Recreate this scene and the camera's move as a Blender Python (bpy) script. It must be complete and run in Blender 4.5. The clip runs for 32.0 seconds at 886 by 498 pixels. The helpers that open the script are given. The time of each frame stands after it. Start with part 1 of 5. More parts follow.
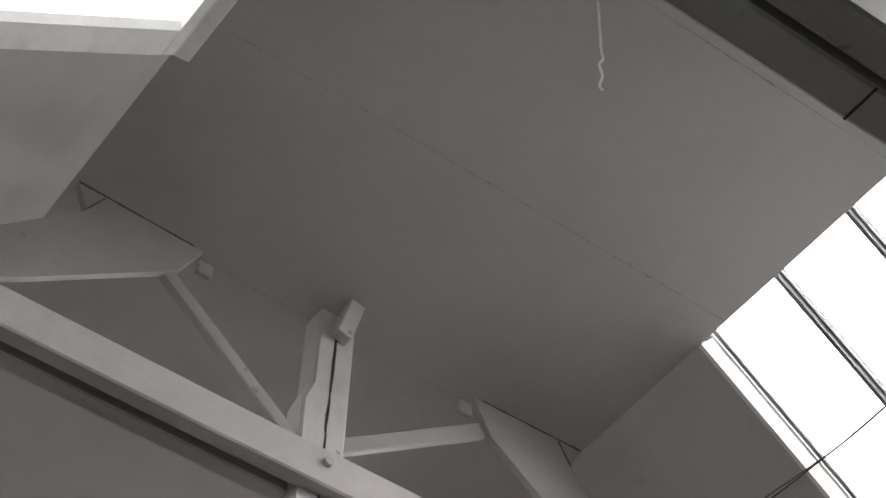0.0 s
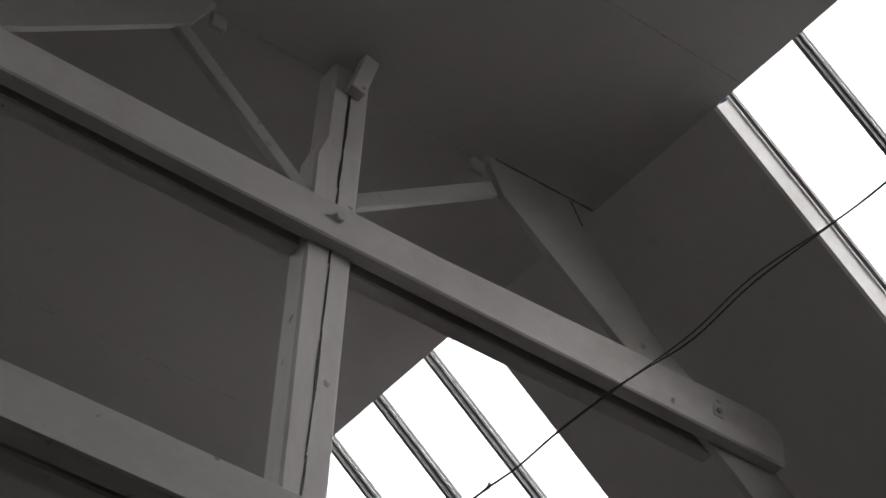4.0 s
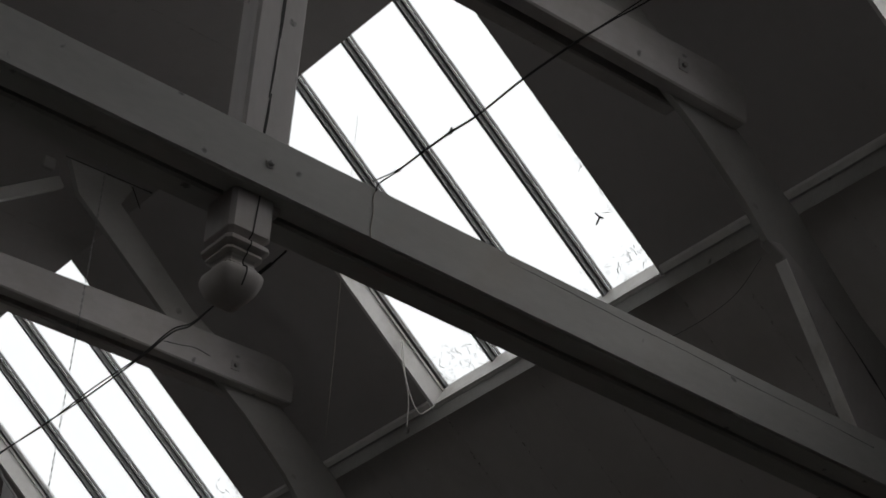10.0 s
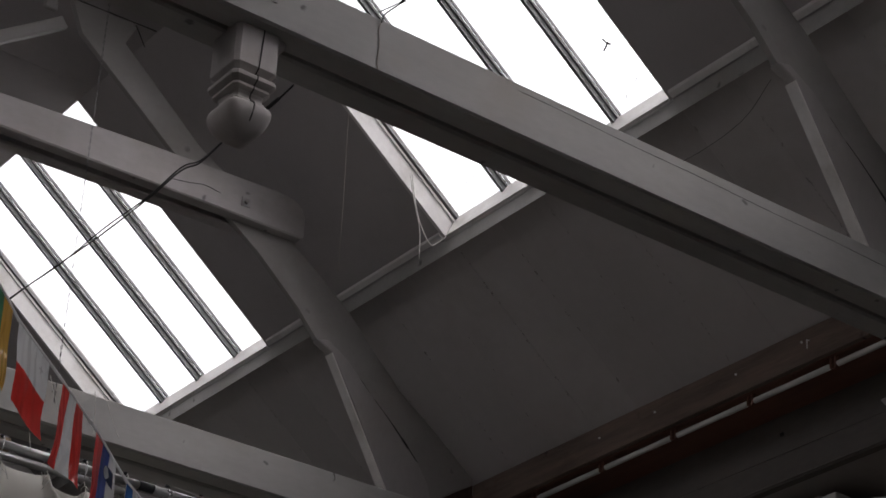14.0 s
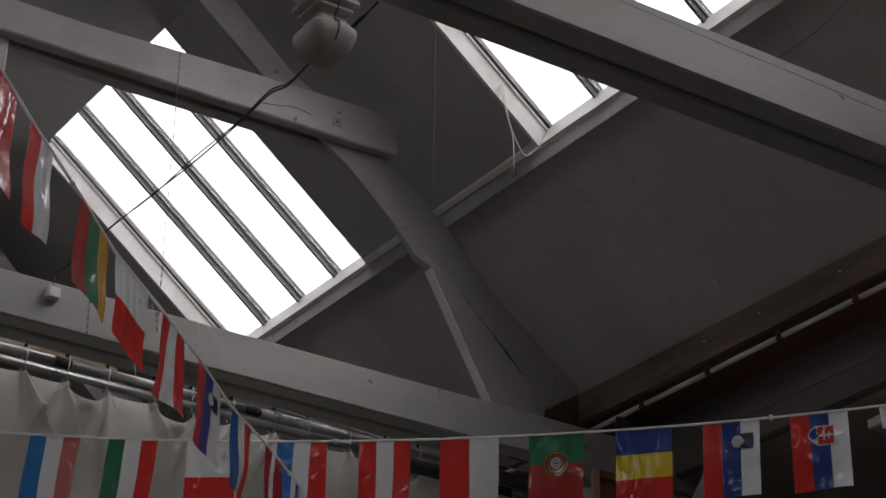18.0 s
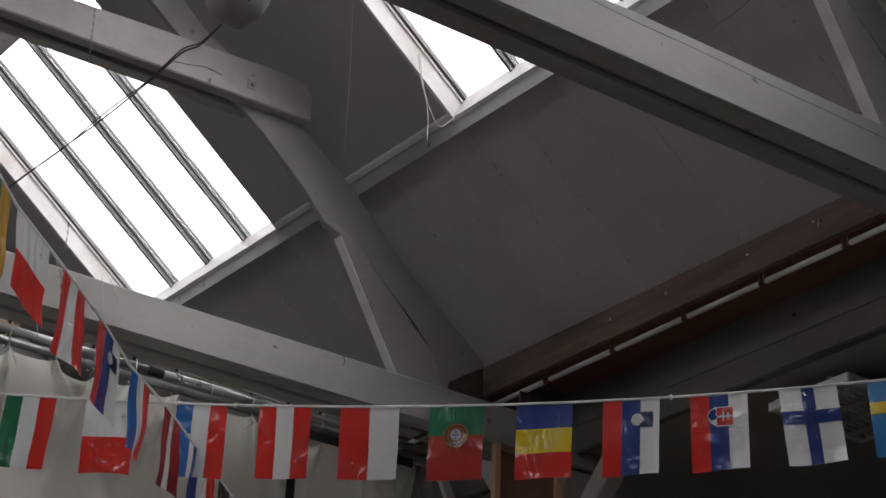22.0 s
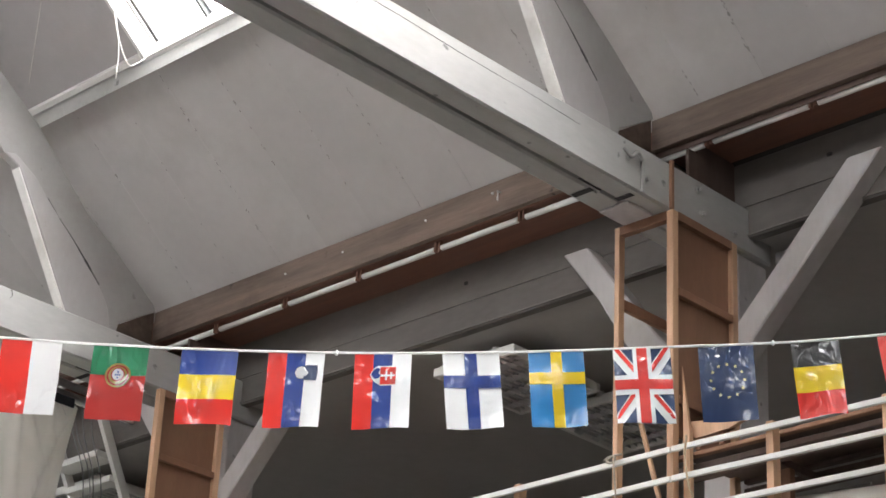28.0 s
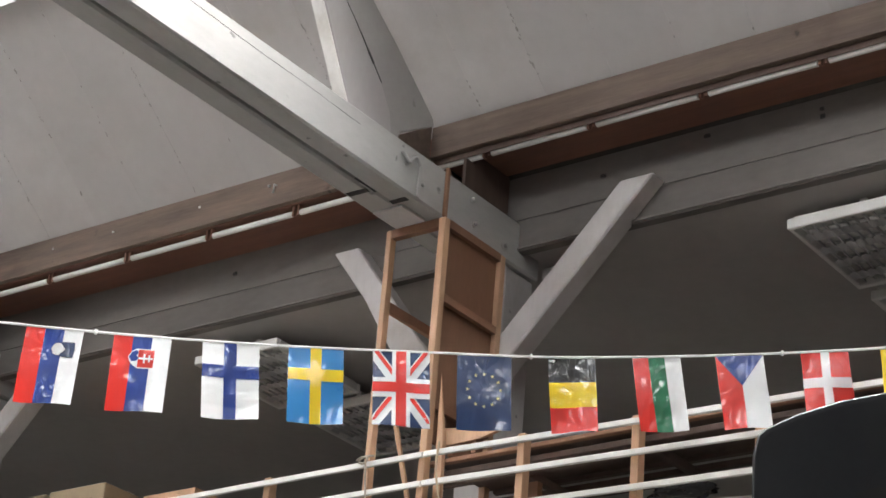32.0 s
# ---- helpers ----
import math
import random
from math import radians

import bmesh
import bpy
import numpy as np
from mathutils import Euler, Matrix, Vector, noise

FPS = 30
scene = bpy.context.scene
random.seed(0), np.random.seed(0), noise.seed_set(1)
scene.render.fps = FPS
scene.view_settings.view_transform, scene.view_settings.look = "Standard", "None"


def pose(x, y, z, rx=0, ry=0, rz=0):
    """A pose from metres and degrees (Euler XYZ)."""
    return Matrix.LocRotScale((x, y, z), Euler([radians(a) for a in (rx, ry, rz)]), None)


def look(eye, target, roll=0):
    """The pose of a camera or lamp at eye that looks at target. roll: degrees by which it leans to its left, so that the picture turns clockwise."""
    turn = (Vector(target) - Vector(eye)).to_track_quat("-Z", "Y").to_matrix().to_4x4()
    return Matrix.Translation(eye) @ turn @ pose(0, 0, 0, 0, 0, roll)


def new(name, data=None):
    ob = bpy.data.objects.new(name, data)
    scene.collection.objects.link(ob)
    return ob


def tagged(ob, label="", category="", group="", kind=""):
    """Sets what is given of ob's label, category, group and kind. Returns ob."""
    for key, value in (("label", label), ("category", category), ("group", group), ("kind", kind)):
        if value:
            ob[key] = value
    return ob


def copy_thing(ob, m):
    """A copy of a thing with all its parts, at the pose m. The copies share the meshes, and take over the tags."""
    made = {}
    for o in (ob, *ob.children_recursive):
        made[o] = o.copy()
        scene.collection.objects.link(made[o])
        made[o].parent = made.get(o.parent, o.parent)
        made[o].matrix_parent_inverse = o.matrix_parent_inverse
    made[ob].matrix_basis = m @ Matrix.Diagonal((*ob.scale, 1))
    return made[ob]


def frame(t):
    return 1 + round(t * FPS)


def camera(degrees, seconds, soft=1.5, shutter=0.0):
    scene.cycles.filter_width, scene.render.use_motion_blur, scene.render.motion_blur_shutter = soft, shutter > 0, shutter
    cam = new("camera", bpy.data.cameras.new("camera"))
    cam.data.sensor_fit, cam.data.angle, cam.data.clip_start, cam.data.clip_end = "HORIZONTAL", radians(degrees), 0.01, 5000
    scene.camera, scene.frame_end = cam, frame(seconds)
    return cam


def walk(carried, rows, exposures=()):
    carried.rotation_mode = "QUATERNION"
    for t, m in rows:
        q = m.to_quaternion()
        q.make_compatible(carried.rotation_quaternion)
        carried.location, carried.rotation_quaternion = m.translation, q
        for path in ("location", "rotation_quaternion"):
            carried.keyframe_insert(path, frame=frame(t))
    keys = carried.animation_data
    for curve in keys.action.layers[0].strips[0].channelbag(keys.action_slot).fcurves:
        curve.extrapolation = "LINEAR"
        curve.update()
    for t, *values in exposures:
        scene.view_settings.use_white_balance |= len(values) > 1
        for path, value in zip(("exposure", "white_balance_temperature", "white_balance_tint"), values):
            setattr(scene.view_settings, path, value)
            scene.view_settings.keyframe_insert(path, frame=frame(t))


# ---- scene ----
cam = camera(23.635, 32.0, soft=1.6)
# time, eye, target, roll
PATH = [
    (0, (-0.0830, 0.0183, 1.5741), (3.5769, 5.3300, 9.2155), 1.702),
    (0.5, (-0.0823, 0.0190, 1.5748), (3.6376, 5.4211, 9.1233), 1.327),
    (1, (-0.0816, 0.0197, 1.5757), (3.7229, 5.5572, 8.9825), 1.605),
    (1.5, (-0.0806, 0.0205, 1.5767), (3.7862, 5.6491, 8.8820), 1.818),
    (2, (-0.0792, 0.0215, 1.5781), (3.8499, 5.7236, 8.7925), 1.996),
    (2.5, (-0.0775, 0.0228, 1.5799), (3.8815, 5.8021, 8.7161), 2.255),
    (3, (-0.0753, 0.0244, 1.5822), (3.9148, 5.8987, 8.6229), 2.589),
    (3.5, (-0.0723, 0.0267, 1.5851), (3.9801, 5.9744, 8.5279), 2.730),
    (5.5, (-0.0517, 0.0409, 1.6009), (4.2154, 6.2495, 8.1770), 3.098),
    (6, (-0.0499, 0.0415, 1.6017), (4.3000, 6.3281, 8.0482), 3.016),
    (6.5, (-0.0489, 0.0410, 1.6016), (4.3665, 6.4034, 7.9281), 3.068),
    (7, (-0.0484, 0.0389, 1.6006), (4.4221, 6.4785, 7.8091), 3.176),
    (7.5, (-0.0486, 0.0347, 1.5982), (4.4806, 6.5133, 7.7230), 3.039),
    (8, (-0.0498, 0.0278, 1.5941), (4.5589, 6.5436, 7.6194), 3.228),
    (8.5, (-0.0522, 0.0190, 1.5887), (4.6189, 6.5768, 7.5197), 3.387),
    (9, (-0.0553, 0.0095, 1.5828), (4.6866, 6.6154, 7.4032), 3.642),
    (9.5, (-0.0583, 0.0009, 1.5773), (4.7551, 6.6539, 7.2841), 3.810),
    (10, (-0.0607, -0.0057, 1.5726), (4.8386, 6.7142, 7.1260), 3.958),
    (10.5, (-0.0620, -0.0099, 1.5690), (4.8863, 6.7589, 7.0186), 4.156),
    (11, (-0.0623, -0.0117, 1.5662), (4.9438, 6.7824, 6.9308), 4.332),
    (11.5, (-0.0617, -0.0115, 1.5645), (5.0020, 6.8397, 6.8010), 4.672),
    (12, (-0.0605, -0.0099, 1.5639), (5.0241, 6.8966, 6.7066), 4.612),
    (12.5, (-0.0590, -0.0073, 1.5645), (5.0430, 6.9358, 6.6402), 4.325),
    (13, (-0.0572, -0.0036, 1.5663), (5.0668, 6.9706, 6.5768), 3.480),
    (13.5, (-0.0550, 0.0021, 1.5700), (5.1065, 7.0064, 6.4994), 2.870),
    (15.5, (-0.0317, 0.0534, 1.6108), (4.9687, 7.2844, 6.3762), 1.101),
    (16, (-0.0261, 0.0569, 1.6167), (4.9029, 7.3634, 6.3411), 1.197),
    (16.5, (-0.0205, 0.0583, 1.6216), (4.8909, 7.4141, 6.2875), 1.151),
    (17, (-0.0148, 0.0589, 1.6257), (4.8526, 7.4673, 6.2542), 0.920),
    (17.5, (-0.0096, 0.0592, 1.6288), (4.8639, 7.4944, 6.2078), 0.834),
    (18, (-0.0053, 0.0593, 1.6308), (4.8859, 7.5376, 6.1199), 1.046),
    (18.5, (-0.0013, 0.0593, 1.6317), (4.9187, 7.5477, 6.0722), 1.222),
    (19, (0.0030, 0.0593, 1.6324), (4.9676, 7.5497, 6.0195), 1.479),
    (19.5, (0.0084, 0.0596, 1.6334), (5.0035, 7.5457, 5.9931), 1.654),
    (20, (0.0152, 0.0606, 1.6347), (5.0827, 7.4936, 6.0018), 1.775),
    (20.5, (0.0230, 0.0621, 1.6362), (5.1306, 7.4649, 6.0078), 1.934),
    (21, (0.0310, 0.0636, 1.6372), (5.1693, 7.4363, 6.0237), 2.042),
    (21.5, (0.0388, 0.0647, 1.6373), (5.2255, 7.4057, 6.0200), 2.066),
    (22, (0.0459, 0.0651, 1.6367), (5.2998, 7.3611, 6.0145), 2.138),
    (22.5, (0.0523, 0.0646, 1.6353), (5.3842, 7.2829, 6.0475), 2.018),
    (23, (0.0581, 0.0638, 1.6331), (5.4990, 7.2153, 6.0208), 1.851),
    (23.5, (0.0634, 0.0628, 1.6301), (5.6035, 7.1358, 6.0210), 1.727),
    (24, (0.0682, 0.0620, 1.6261), (5.6989, 7.0663, 6.0119), 1.616),
    (24.5, (0.0726, 0.0612, 1.6214), (5.7986, 6.9989, 5.9896), 1.597),
    (25, (0.0762, 0.0604, 1.6167), (5.9183, 6.9303, 5.9382), 1.770),
    (25.5, (0.0788, 0.0596, 1.6123), (6.0619, 6.8387, 5.8838), 1.931),
    (26, (0.0804, 0.0586, 1.6085), (6.1819, 6.7368, 5.8716), 2.254),
    (26.5, (0.0814, 0.0574, 1.6048), (6.2751, 6.6469, 5.8729), 2.611),
    (28.5, (0.1001, 0.0464, 1.5928), (6.5764, 6.3597, 5.8590), 3.028),
    (29, (0.1054, 0.0427, 1.5926), (6.6368, 6.3055, 5.8491), 3.280),
    (29.5, (0.1102, 0.0378, 1.5921), (6.7019, 6.2443, 5.8380), 3.423),
    (30, (0.1144, 0.0317, 1.5911), (6.8038, 6.1370, 5.8310), 4.088),
    (30.5, (0.1176, 0.0249, 1.5892), (6.8836, 6.0166, 5.8695), 4.310),
    (31, (0.1195, 0.0183, 1.5867), (6.9787, 5.8464, 5.9439), 4.665),
    (31.5, (0.1203, 0.0129, 1.5840), (7.0932, 5.7051, 5.9404), 4.817),
    (32, (0.1205, 0.0089, 1.5816), (7.2011, 5.5831, 5.9166), 4.866),
]
EXPO = [(0, -0.62, 6500, 9.0), (1, -0.93, 6500, 9.3), (2, -1.24, 6500, 9.6), (3, -1.48, 6500, 9.9), (3.5, -1.72, 6500, 10.0), (5.5, -2.8, 6500, 13.0), (6.5, -3.15, 6500, 11.0), (9, -3.36, 6500, 7.0), (11, -2.8, 6500, 12.0), (13, -2.3, 6500, 16.0), (16, -2.4, 6500, 15.5), (19, -2.28, 6500, 15.0), (22, -1.72, 6500, 13.5), (23, -1.32, 6500, 13.0), (24, -0.78, 6500, 12.0), (25, -0.05, 6500, 11.0), (26, 0.62, 6500, 10.0), (28.5, 0.76, 6500, 9.6), (30, 0.8, 6500, 9.3), (32, 0.82, 6500, 9.0)]
walk(cam, [(t, look(e, g, r)) for t, e, g, r in PATH], EXPO)

# ---- light ----
world = bpy.data.worlds.new("world")
scene.world = world
world.use_nodes = True
wn = world.node_tree.nodes
sky = wn.new("ShaderNodeTexSky")
sky.sky_type = "NISHITA"
sky.sun_disc = False
sky.sun_elevation, sky.sun_rotation = radians(48), radians(150)
sky.dust_density = 2.2
world.node_tree.links.new(sky.outputs["Color"], wn["Background"].inputs["Color"])
wn["Background"].inputs["Strength"].default_value = 0.15
sun = new("sun", bpy.data.lights.new("sun", "SUN"))
sun.data.energy, sun.data.angle, sun.data.color = 0.6, radians(12), (1.0, 0.97, 0.93)
sun.matrix_world = look((0, 0, 40), (12, -16, 0))

# ---- plan ----
FRONTS = [-2.254, 2.073, 6.4, 10.727, 15.054]      # front faces of the trusses
XK = 3.71                                          # king post axis
FOLD_L, FOLD_R, ZC = 2.16, 5.43, 9.953              # flat ceiling
PITCH = 0.787
XSB = 7.15                                         # lower edge of the skylights
XEAVE = 8.52
XLOW = 7.225                                       # upper edge of the lower ceiling
SKY_L = [1.143, 5.47, 9.797, 14.124]               # far sides of the skylights
SKY_W = 2.05
SKY_F = [1.27, 5.545, 9.94, 14.31]                  # far reveals of the east skylights
SKY_E = 2.185
Y0, Y1 = -5.0, 18.5


def zs(x):
    return ZC - PITCH * (x - FOLD_R) if x > XK else ZC - PITCH * (FOLD_L - x)


def mx(x):
    """The same place on the other slope."""
    return FOLD_L + FOLD_R - x


# ---- materials ----
def material(name, base, rough=0.6, var=0.12, scale=3.0, fine=40.0, bump=0.15, metal=0.0, streak=(1, 1, 1), stain=None, stain_amount=0.0, spec=0.4, coat=0.0, random=0.0, island=0.0, specks=0.0, speck_scale=7.0):
    m = bpy.data.materials.new(name)
    m.use_nodes = True
    nt = m.node_tree
    N, L = nt.nodes, nt.links
    b = N["Principled BSDF"]
    b.inputs["Roughness"].default_value = rough
    b.inputs["Metallic"].default_value = metal
    b.inputs["Specular IOR Level"].default_value = spec
    b.inputs["Coat Weight"].default_value = coat
    tc = N.new("ShaderNodeTexCoord")
    mp = N.new("ShaderNodeMapping")
    mp.inputs["Scale"].default_value = streak
    L.new(tc.outputs["Object"], mp.inputs["Vector"])
    big = N.new("ShaderNodeTexNoise")
    big.inputs["Scale"].default_value, big.inputs["Detail"].default_value = scale, 5
    L.new(mp.outputs["Vector"], big.inputs["Vector"])
    small = N.new("ShaderNodeTexNoise")
    small.inputs["Scale"].default_value, small.inputs["Detail"].default_value = fine, 4
    L.new(mp.outputs["Vector"], small.inputs["Vector"])
    mix = N.new("ShaderNodeMath")
    mix.operation = "MULTIPLY_ADD"
    mix.inputs[1].default_value = 0.35
    L.new(small.outputs["Fac"], mix.inputs[0])
    L.new(big.outputs["Fac"], mix.inputs[2])
    ramp = N.new("ShaderNodeValToRGB")
    e = ramp.color_ramp.elements
    e[0].position, e[1].position = 0.38, 0.98
    e[0].color = (*[c * (1 - var) for c in base], 1)
    e[1].color = (*[min(1, c * (1 + var)) for c in base], 1)
    L.new(mix.outputs[0], ramp.inputs["Fac"])
    col = ramp.outputs["Color"]
    if stain:
        st = N.new("ShaderNodeTexNoise")
        st.inputs["Scale"].default_value, st.inputs["Detail"].default_value, st.inputs["Roughness"].default_value = scale * 0.6, 8, 0.64
        L.new(tc.outputs["Object"], st.inputs["Vector"])
        sr = N.new("ShaderNodeValToRGB")
        sr.color_ramp.elements[0].position, sr.color_ramp.elements[1].position = 0.52, 0.75
        sr.color_ramp.elements[1].color = (stain_amount, stain_amount, stain_amount, 1)
        L.new(st.outputs["Fac"], sr.inputs["Fac"])
        mm = N.new("ShaderNodeMix")
        mm.data_type = "RGBA"
        mm.inputs["B"].default_value = (*stain, 1)
        L.new(sr.outputs["Color"], mm.inputs["Factor"])
        L.new(col, mm.inputs["A"])
        col = mm.outputs["Result"]
    if specks:
        vo = N.new("ShaderNodeTexVoronoi")
        vo.inputs["Scale"].default_value = speck_scale
        wn_ = N.new("ShaderNodeTexNoise")
        wn_.inputs["Scale"].default_value = 25
        L.new(tc.outputs["Object"], wn_.inputs["Vector"])
        ad = N.new("ShaderNodeMix")
        ad.data_type = "RGBA"
        ad.inputs["Factor"].default_value = 0.05
        L.new(tc.outputs["Object"], ad.inputs["A"])
        L.new(wn_.outputs["Color"], ad.inputs["B"])
        L.new(ad.outputs["Result"], vo.inputs["Vector"])
        vr = N.new("ShaderNodeMapRange")
        vr.inputs["From Min"].default_value, vr.inputs["From Max"].default_value = 0.04, 0.10
        vr.inputs["To Min"].default_value, vr.inputs["To Max"].default_value = specks, 0.0
        L.new(vo.outputs["Distance"], vr.inputs["Value"])
        dk = N.new("ShaderNodeMix")
        dk.data_type = "RGBA"
        dk.inputs["B"].default_value = (*[c * 0.25 for c in base], 1)
        L.new(vr.outputs["Result"], dk.inputs["Factor"])
        L.new(col, dk.inputs["A"])
        col = dk.outputs["Result"]
    if random:
        oi = N.new("ShaderNodeObjectInfo")
        hs = N.new("ShaderNodeHueSaturation")
        mr = N.new("ShaderNodeMapRange")
        mr.inputs["To Min"].default_value, mr.inputs["To Max"].default_value = 1 - random, 1 + random
        L.new(oi.outputs["Random"], mr.inputs["Value"])
        L.new(mr.outputs["Result"], hs.inputs["Value"])
        L.new(col, hs.inputs["Color"])
        col = hs.outputs["Color"]
    if island:
        ge = N.new("ShaderNodeNewGeometry")
        hi_ = N.new("ShaderNodeHueSaturation")
        mi = N.new("ShaderNodeMapRange")
        mi.inputs["To Min"].default_value, mi.inputs["To Max"].default_value = 1 - island, 1 + island
        L.new(ge.outputs["Random Per Island"], mi.inputs["Value"])
        L.new(mi.outputs["Result"], hi_.inputs["Value"])
        L.new(col, hi_.inputs["Color"])
        col = hi_.outputs["Color"]
    L.new(col, b.inputs["Base Color"])
    if bump:
        bp = N.new("ShaderNodeBump")
        bp.inputs["Strength"].default_value, bp.inputs["Distance"].default_value = bump, 0.004
        L.new(mix.outputs[0], bp.inputs["Height"])
        L.new(bp.outputs["Normal"], b.inputs["Normal"])
    rr = N.new("ShaderNodeMapRange")
    rr.inputs["To Min"].default_value, rr.inputs["To Max"].default_value = max(0.02, rough - 0.1), min(1, rough + 0.1)
    L.new(big.outputs["Fac"], rr.inputs["Value"])
    L.new(rr.outputs["Result"], b.inputs["Roughness"])
    return m


M_TIMBER = material("painted_timber", (0.440, 0.436, 0.421), 0.72, 0.16, 2.2, 30, 0.35, streak=(0.35, 1, 1), stain=(0.42, 0.39, 0.35), stain_amount=0.8, specks=0.75, speck_scale=5.0)
M_POST = material("painted_post", (0.580, 0.553, 0.547), 0.7, 0.16, 2.2, 30, 0.35, streak=(1, 1, 0.3), stain=(0.42, 0.39, 0.35), stain_amount=0.8, specks=0.75, speck_scale=5.0)
M_CEIL = material("ceiling_board", (0.460, 0.437, 0.436), 0.8, 0.07, 0.9, 14, 0.08, stain=(0.37, 0.345, 0.325), stain_amount=0.8, spec=0.2, specks=0.08, speck_scale=3.0)
# lower boards share the ceiling paint; a lighter tone stands in for light
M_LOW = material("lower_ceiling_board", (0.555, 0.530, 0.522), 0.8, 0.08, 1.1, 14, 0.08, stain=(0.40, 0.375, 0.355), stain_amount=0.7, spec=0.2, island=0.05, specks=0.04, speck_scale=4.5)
M_AISLE = material("aisle_plaster", (0.46, 0.44, 0.42), 0.85, 0.12, 0.8, 12, 0.1, spec=0.2)
# for walls out of view; kept dark so that little light bounces back
M_PLASTER = material("unseen_dark_wall", (0.16, 0.155, 0.15), 0.85, 0.1, 0.8, 12, 0.1, spec=0.2)
M_COLLAR = material("painted_collar", (0.490, 0.467, 0.462), 0.72, 0.16, 2.2, 30, 0.35, streak=(0.35, 1, 1), stain=(0.36, 0.33, 0.30), stain_amount=0.8, specks=0.75, speck_scale=5.0)
# leg and rafter: the truss paint in darker copies that carry its shade
M_LEG = material("shaded_leg_paint", (0.410, 0.389, 0.383), 0.65, 0.12, 2.0, 26, 0.2, streak=(1, 1, 0.4), stain=(0.30, 0.26, 0.22), stain_amount=0.6, specks=0.5, speck_scale=4.0)
M_RAFTER = material("shaded_rafter_paint", (0.36, 0.348, 0.334), 0.65, 0.10, 2.0, 26, 0.2, stain=(0.25, 0.225, 0.20), stain_amount=0.5, specks=0.5, speck_scale=4.0)
# plate paint: the shade under the eaves is put into the base colour
M_PLATE = material("shaded_plate_paint", (0.168, 0.154, 0.142), 0.75, 0.25, 2.0, 26, 0.25, streak=(1, 0.4, 1), stain=(0.2, 0.18, 0.16), stain_amount=0.5)
M_FRAME = material("skylight_frame_paint", (0.780, 0.761, 0.741), 0.5, 0.10, 4, 40, 0.2, stain=(0.36, 0.32, 0.26), stain_amount=0.5)
M_BAR = material("glazing_bar_metal", (0.21, 0.21, 0.21), 0.5, 0.15, 5, 50, 0.1, metal=0.2)
M_BROWN = material("brown_stained_plank", (0.175, 0.128, 0.102), 0.6, 0.45, 2.5, 24, 0.3, streak=(6, 0.5, 6), stain=(0.07, 0.035, 0.022), stain_amount=0.7, specks=0.9, speck_scale=4.2, random=0.12)
M_SOFFIT = material("red_brown_soffit", (0.2, 0.095, 0.065), 0.5, 0.25, 2.5, 24, 0.2, streak=(6, 0.5, 6))
# dark brown boards; the shade on the table frames is part of this colour
M_INFILL = material("dark_shaded_board", (0.115, 0.078, 0.064), 0.6, 0.3, 2.5, 24, 0.2, streak=(6, 6, 0.5))
M_PINE = material("raw_pine", (0.60, 0.375, 0.235), 0.55, 0.25, 2.5, 30, 0.2, streak=(5, 5, 0.5), random=0.12)
M_PLY = material("plywood", (0.285, 0.153, 0.093), 0.6, 0.2, 2, 26, 0.15, streak=(3, 3, 0.6), random=0.1)
M_STEEL = material("galvanised_pipe", (0.62, 0.62, 0.62), 0.3, 0.1, 4, 40, 0.1, metal=0.9)
M_DARKMETAL = material("dark_iron", (0.06, 0.055, 0.05), 0.6, 0.2, 8, 50, 0.2, metal=0.5)
M_WHITE = material("white_enamel", (0.78, 0.77, 0.74), 0.35, 0.06, 4, 40, 0.08)
M_TUBE = material("fluorescent_tube_glass", (0.82, 0.82, 0.80), 0.25, 0.03, 4, 40, 0.0)
M_CABLE = material("black_cable", (0.035, 0.034, 0.033), 0.5, 0.2, 8, 50, 0.1)
M_ROPE = material("old_rope", (0.36, 0.32, 0.26), 0.8, 0.15, 20, 80, 0.3)
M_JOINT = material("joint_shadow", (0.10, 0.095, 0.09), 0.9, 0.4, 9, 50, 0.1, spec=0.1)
M_DIRT = material("joint_dirt", (0.37, 0.35, 0.335), 0.9, 0.3, 9, 50, 0.1, spec=0.1)
M_GRIME = material("dry_grime", (0.16, 0.15, 0.135), 0.9, 0.3, 9, 50, 0.1, spec=0.1)
M_CORD = material("white_cord", (0.7, 0.69, 0.65), 0.7, 0.1, 20, 80, 0.2)
M_TARP = material("cream_tarpaulin", (0.90, 0.88, 0.81), 0.36, 0.06, 1.2, 18, 0.12, stain=(0.58, 0.55, 0.48), stain_amount=0.3, spec=0.6)
M_BLACK = material("black_plastic", (0.032, 0.034, 0.039), 0.45, 0.2, 3, 90, 0.15)
M_BAG = material("shiny_black_film", (0.02, 0.02, 0.022), 0.16, 0.2, 6, 60, 0.5, spec=0.6)
M_CARD = material("cardboard", (0.42, 0.33, 0.22), 0.8, 0.12, 3, 30, 0.15)
M_FLOOR = material("concrete_floor", (0.17, 0.165, 0.158), 0.7, 0.2, 0.7, 18, 0.2)
M_GFLOOR = material("gallery_boards", (0.34, 0.32, 0.30), 0.7, 0.2, 1.5, 20, 0.2)
M_LAMPDARK = material("louvre_metal", (0.52, 0.52, 0.52), 0.5, 0.1, 4, 30, 0.05)


def glass(name):
    m = bpy.data.materials.new(name)
    m.use_nodes = True
    b = m.node_tree.nodes["Principled BSDF"]
    b.inputs["Transmission Weight"].default_value = 1.0
    b.inputs["IOR"].default_value = 1.45
    b.inputs["Roughness"].default_value = 0.0
    b.inputs["Base Color"].default_value = (0.97, 0.99, 0.99, 1)
    return m


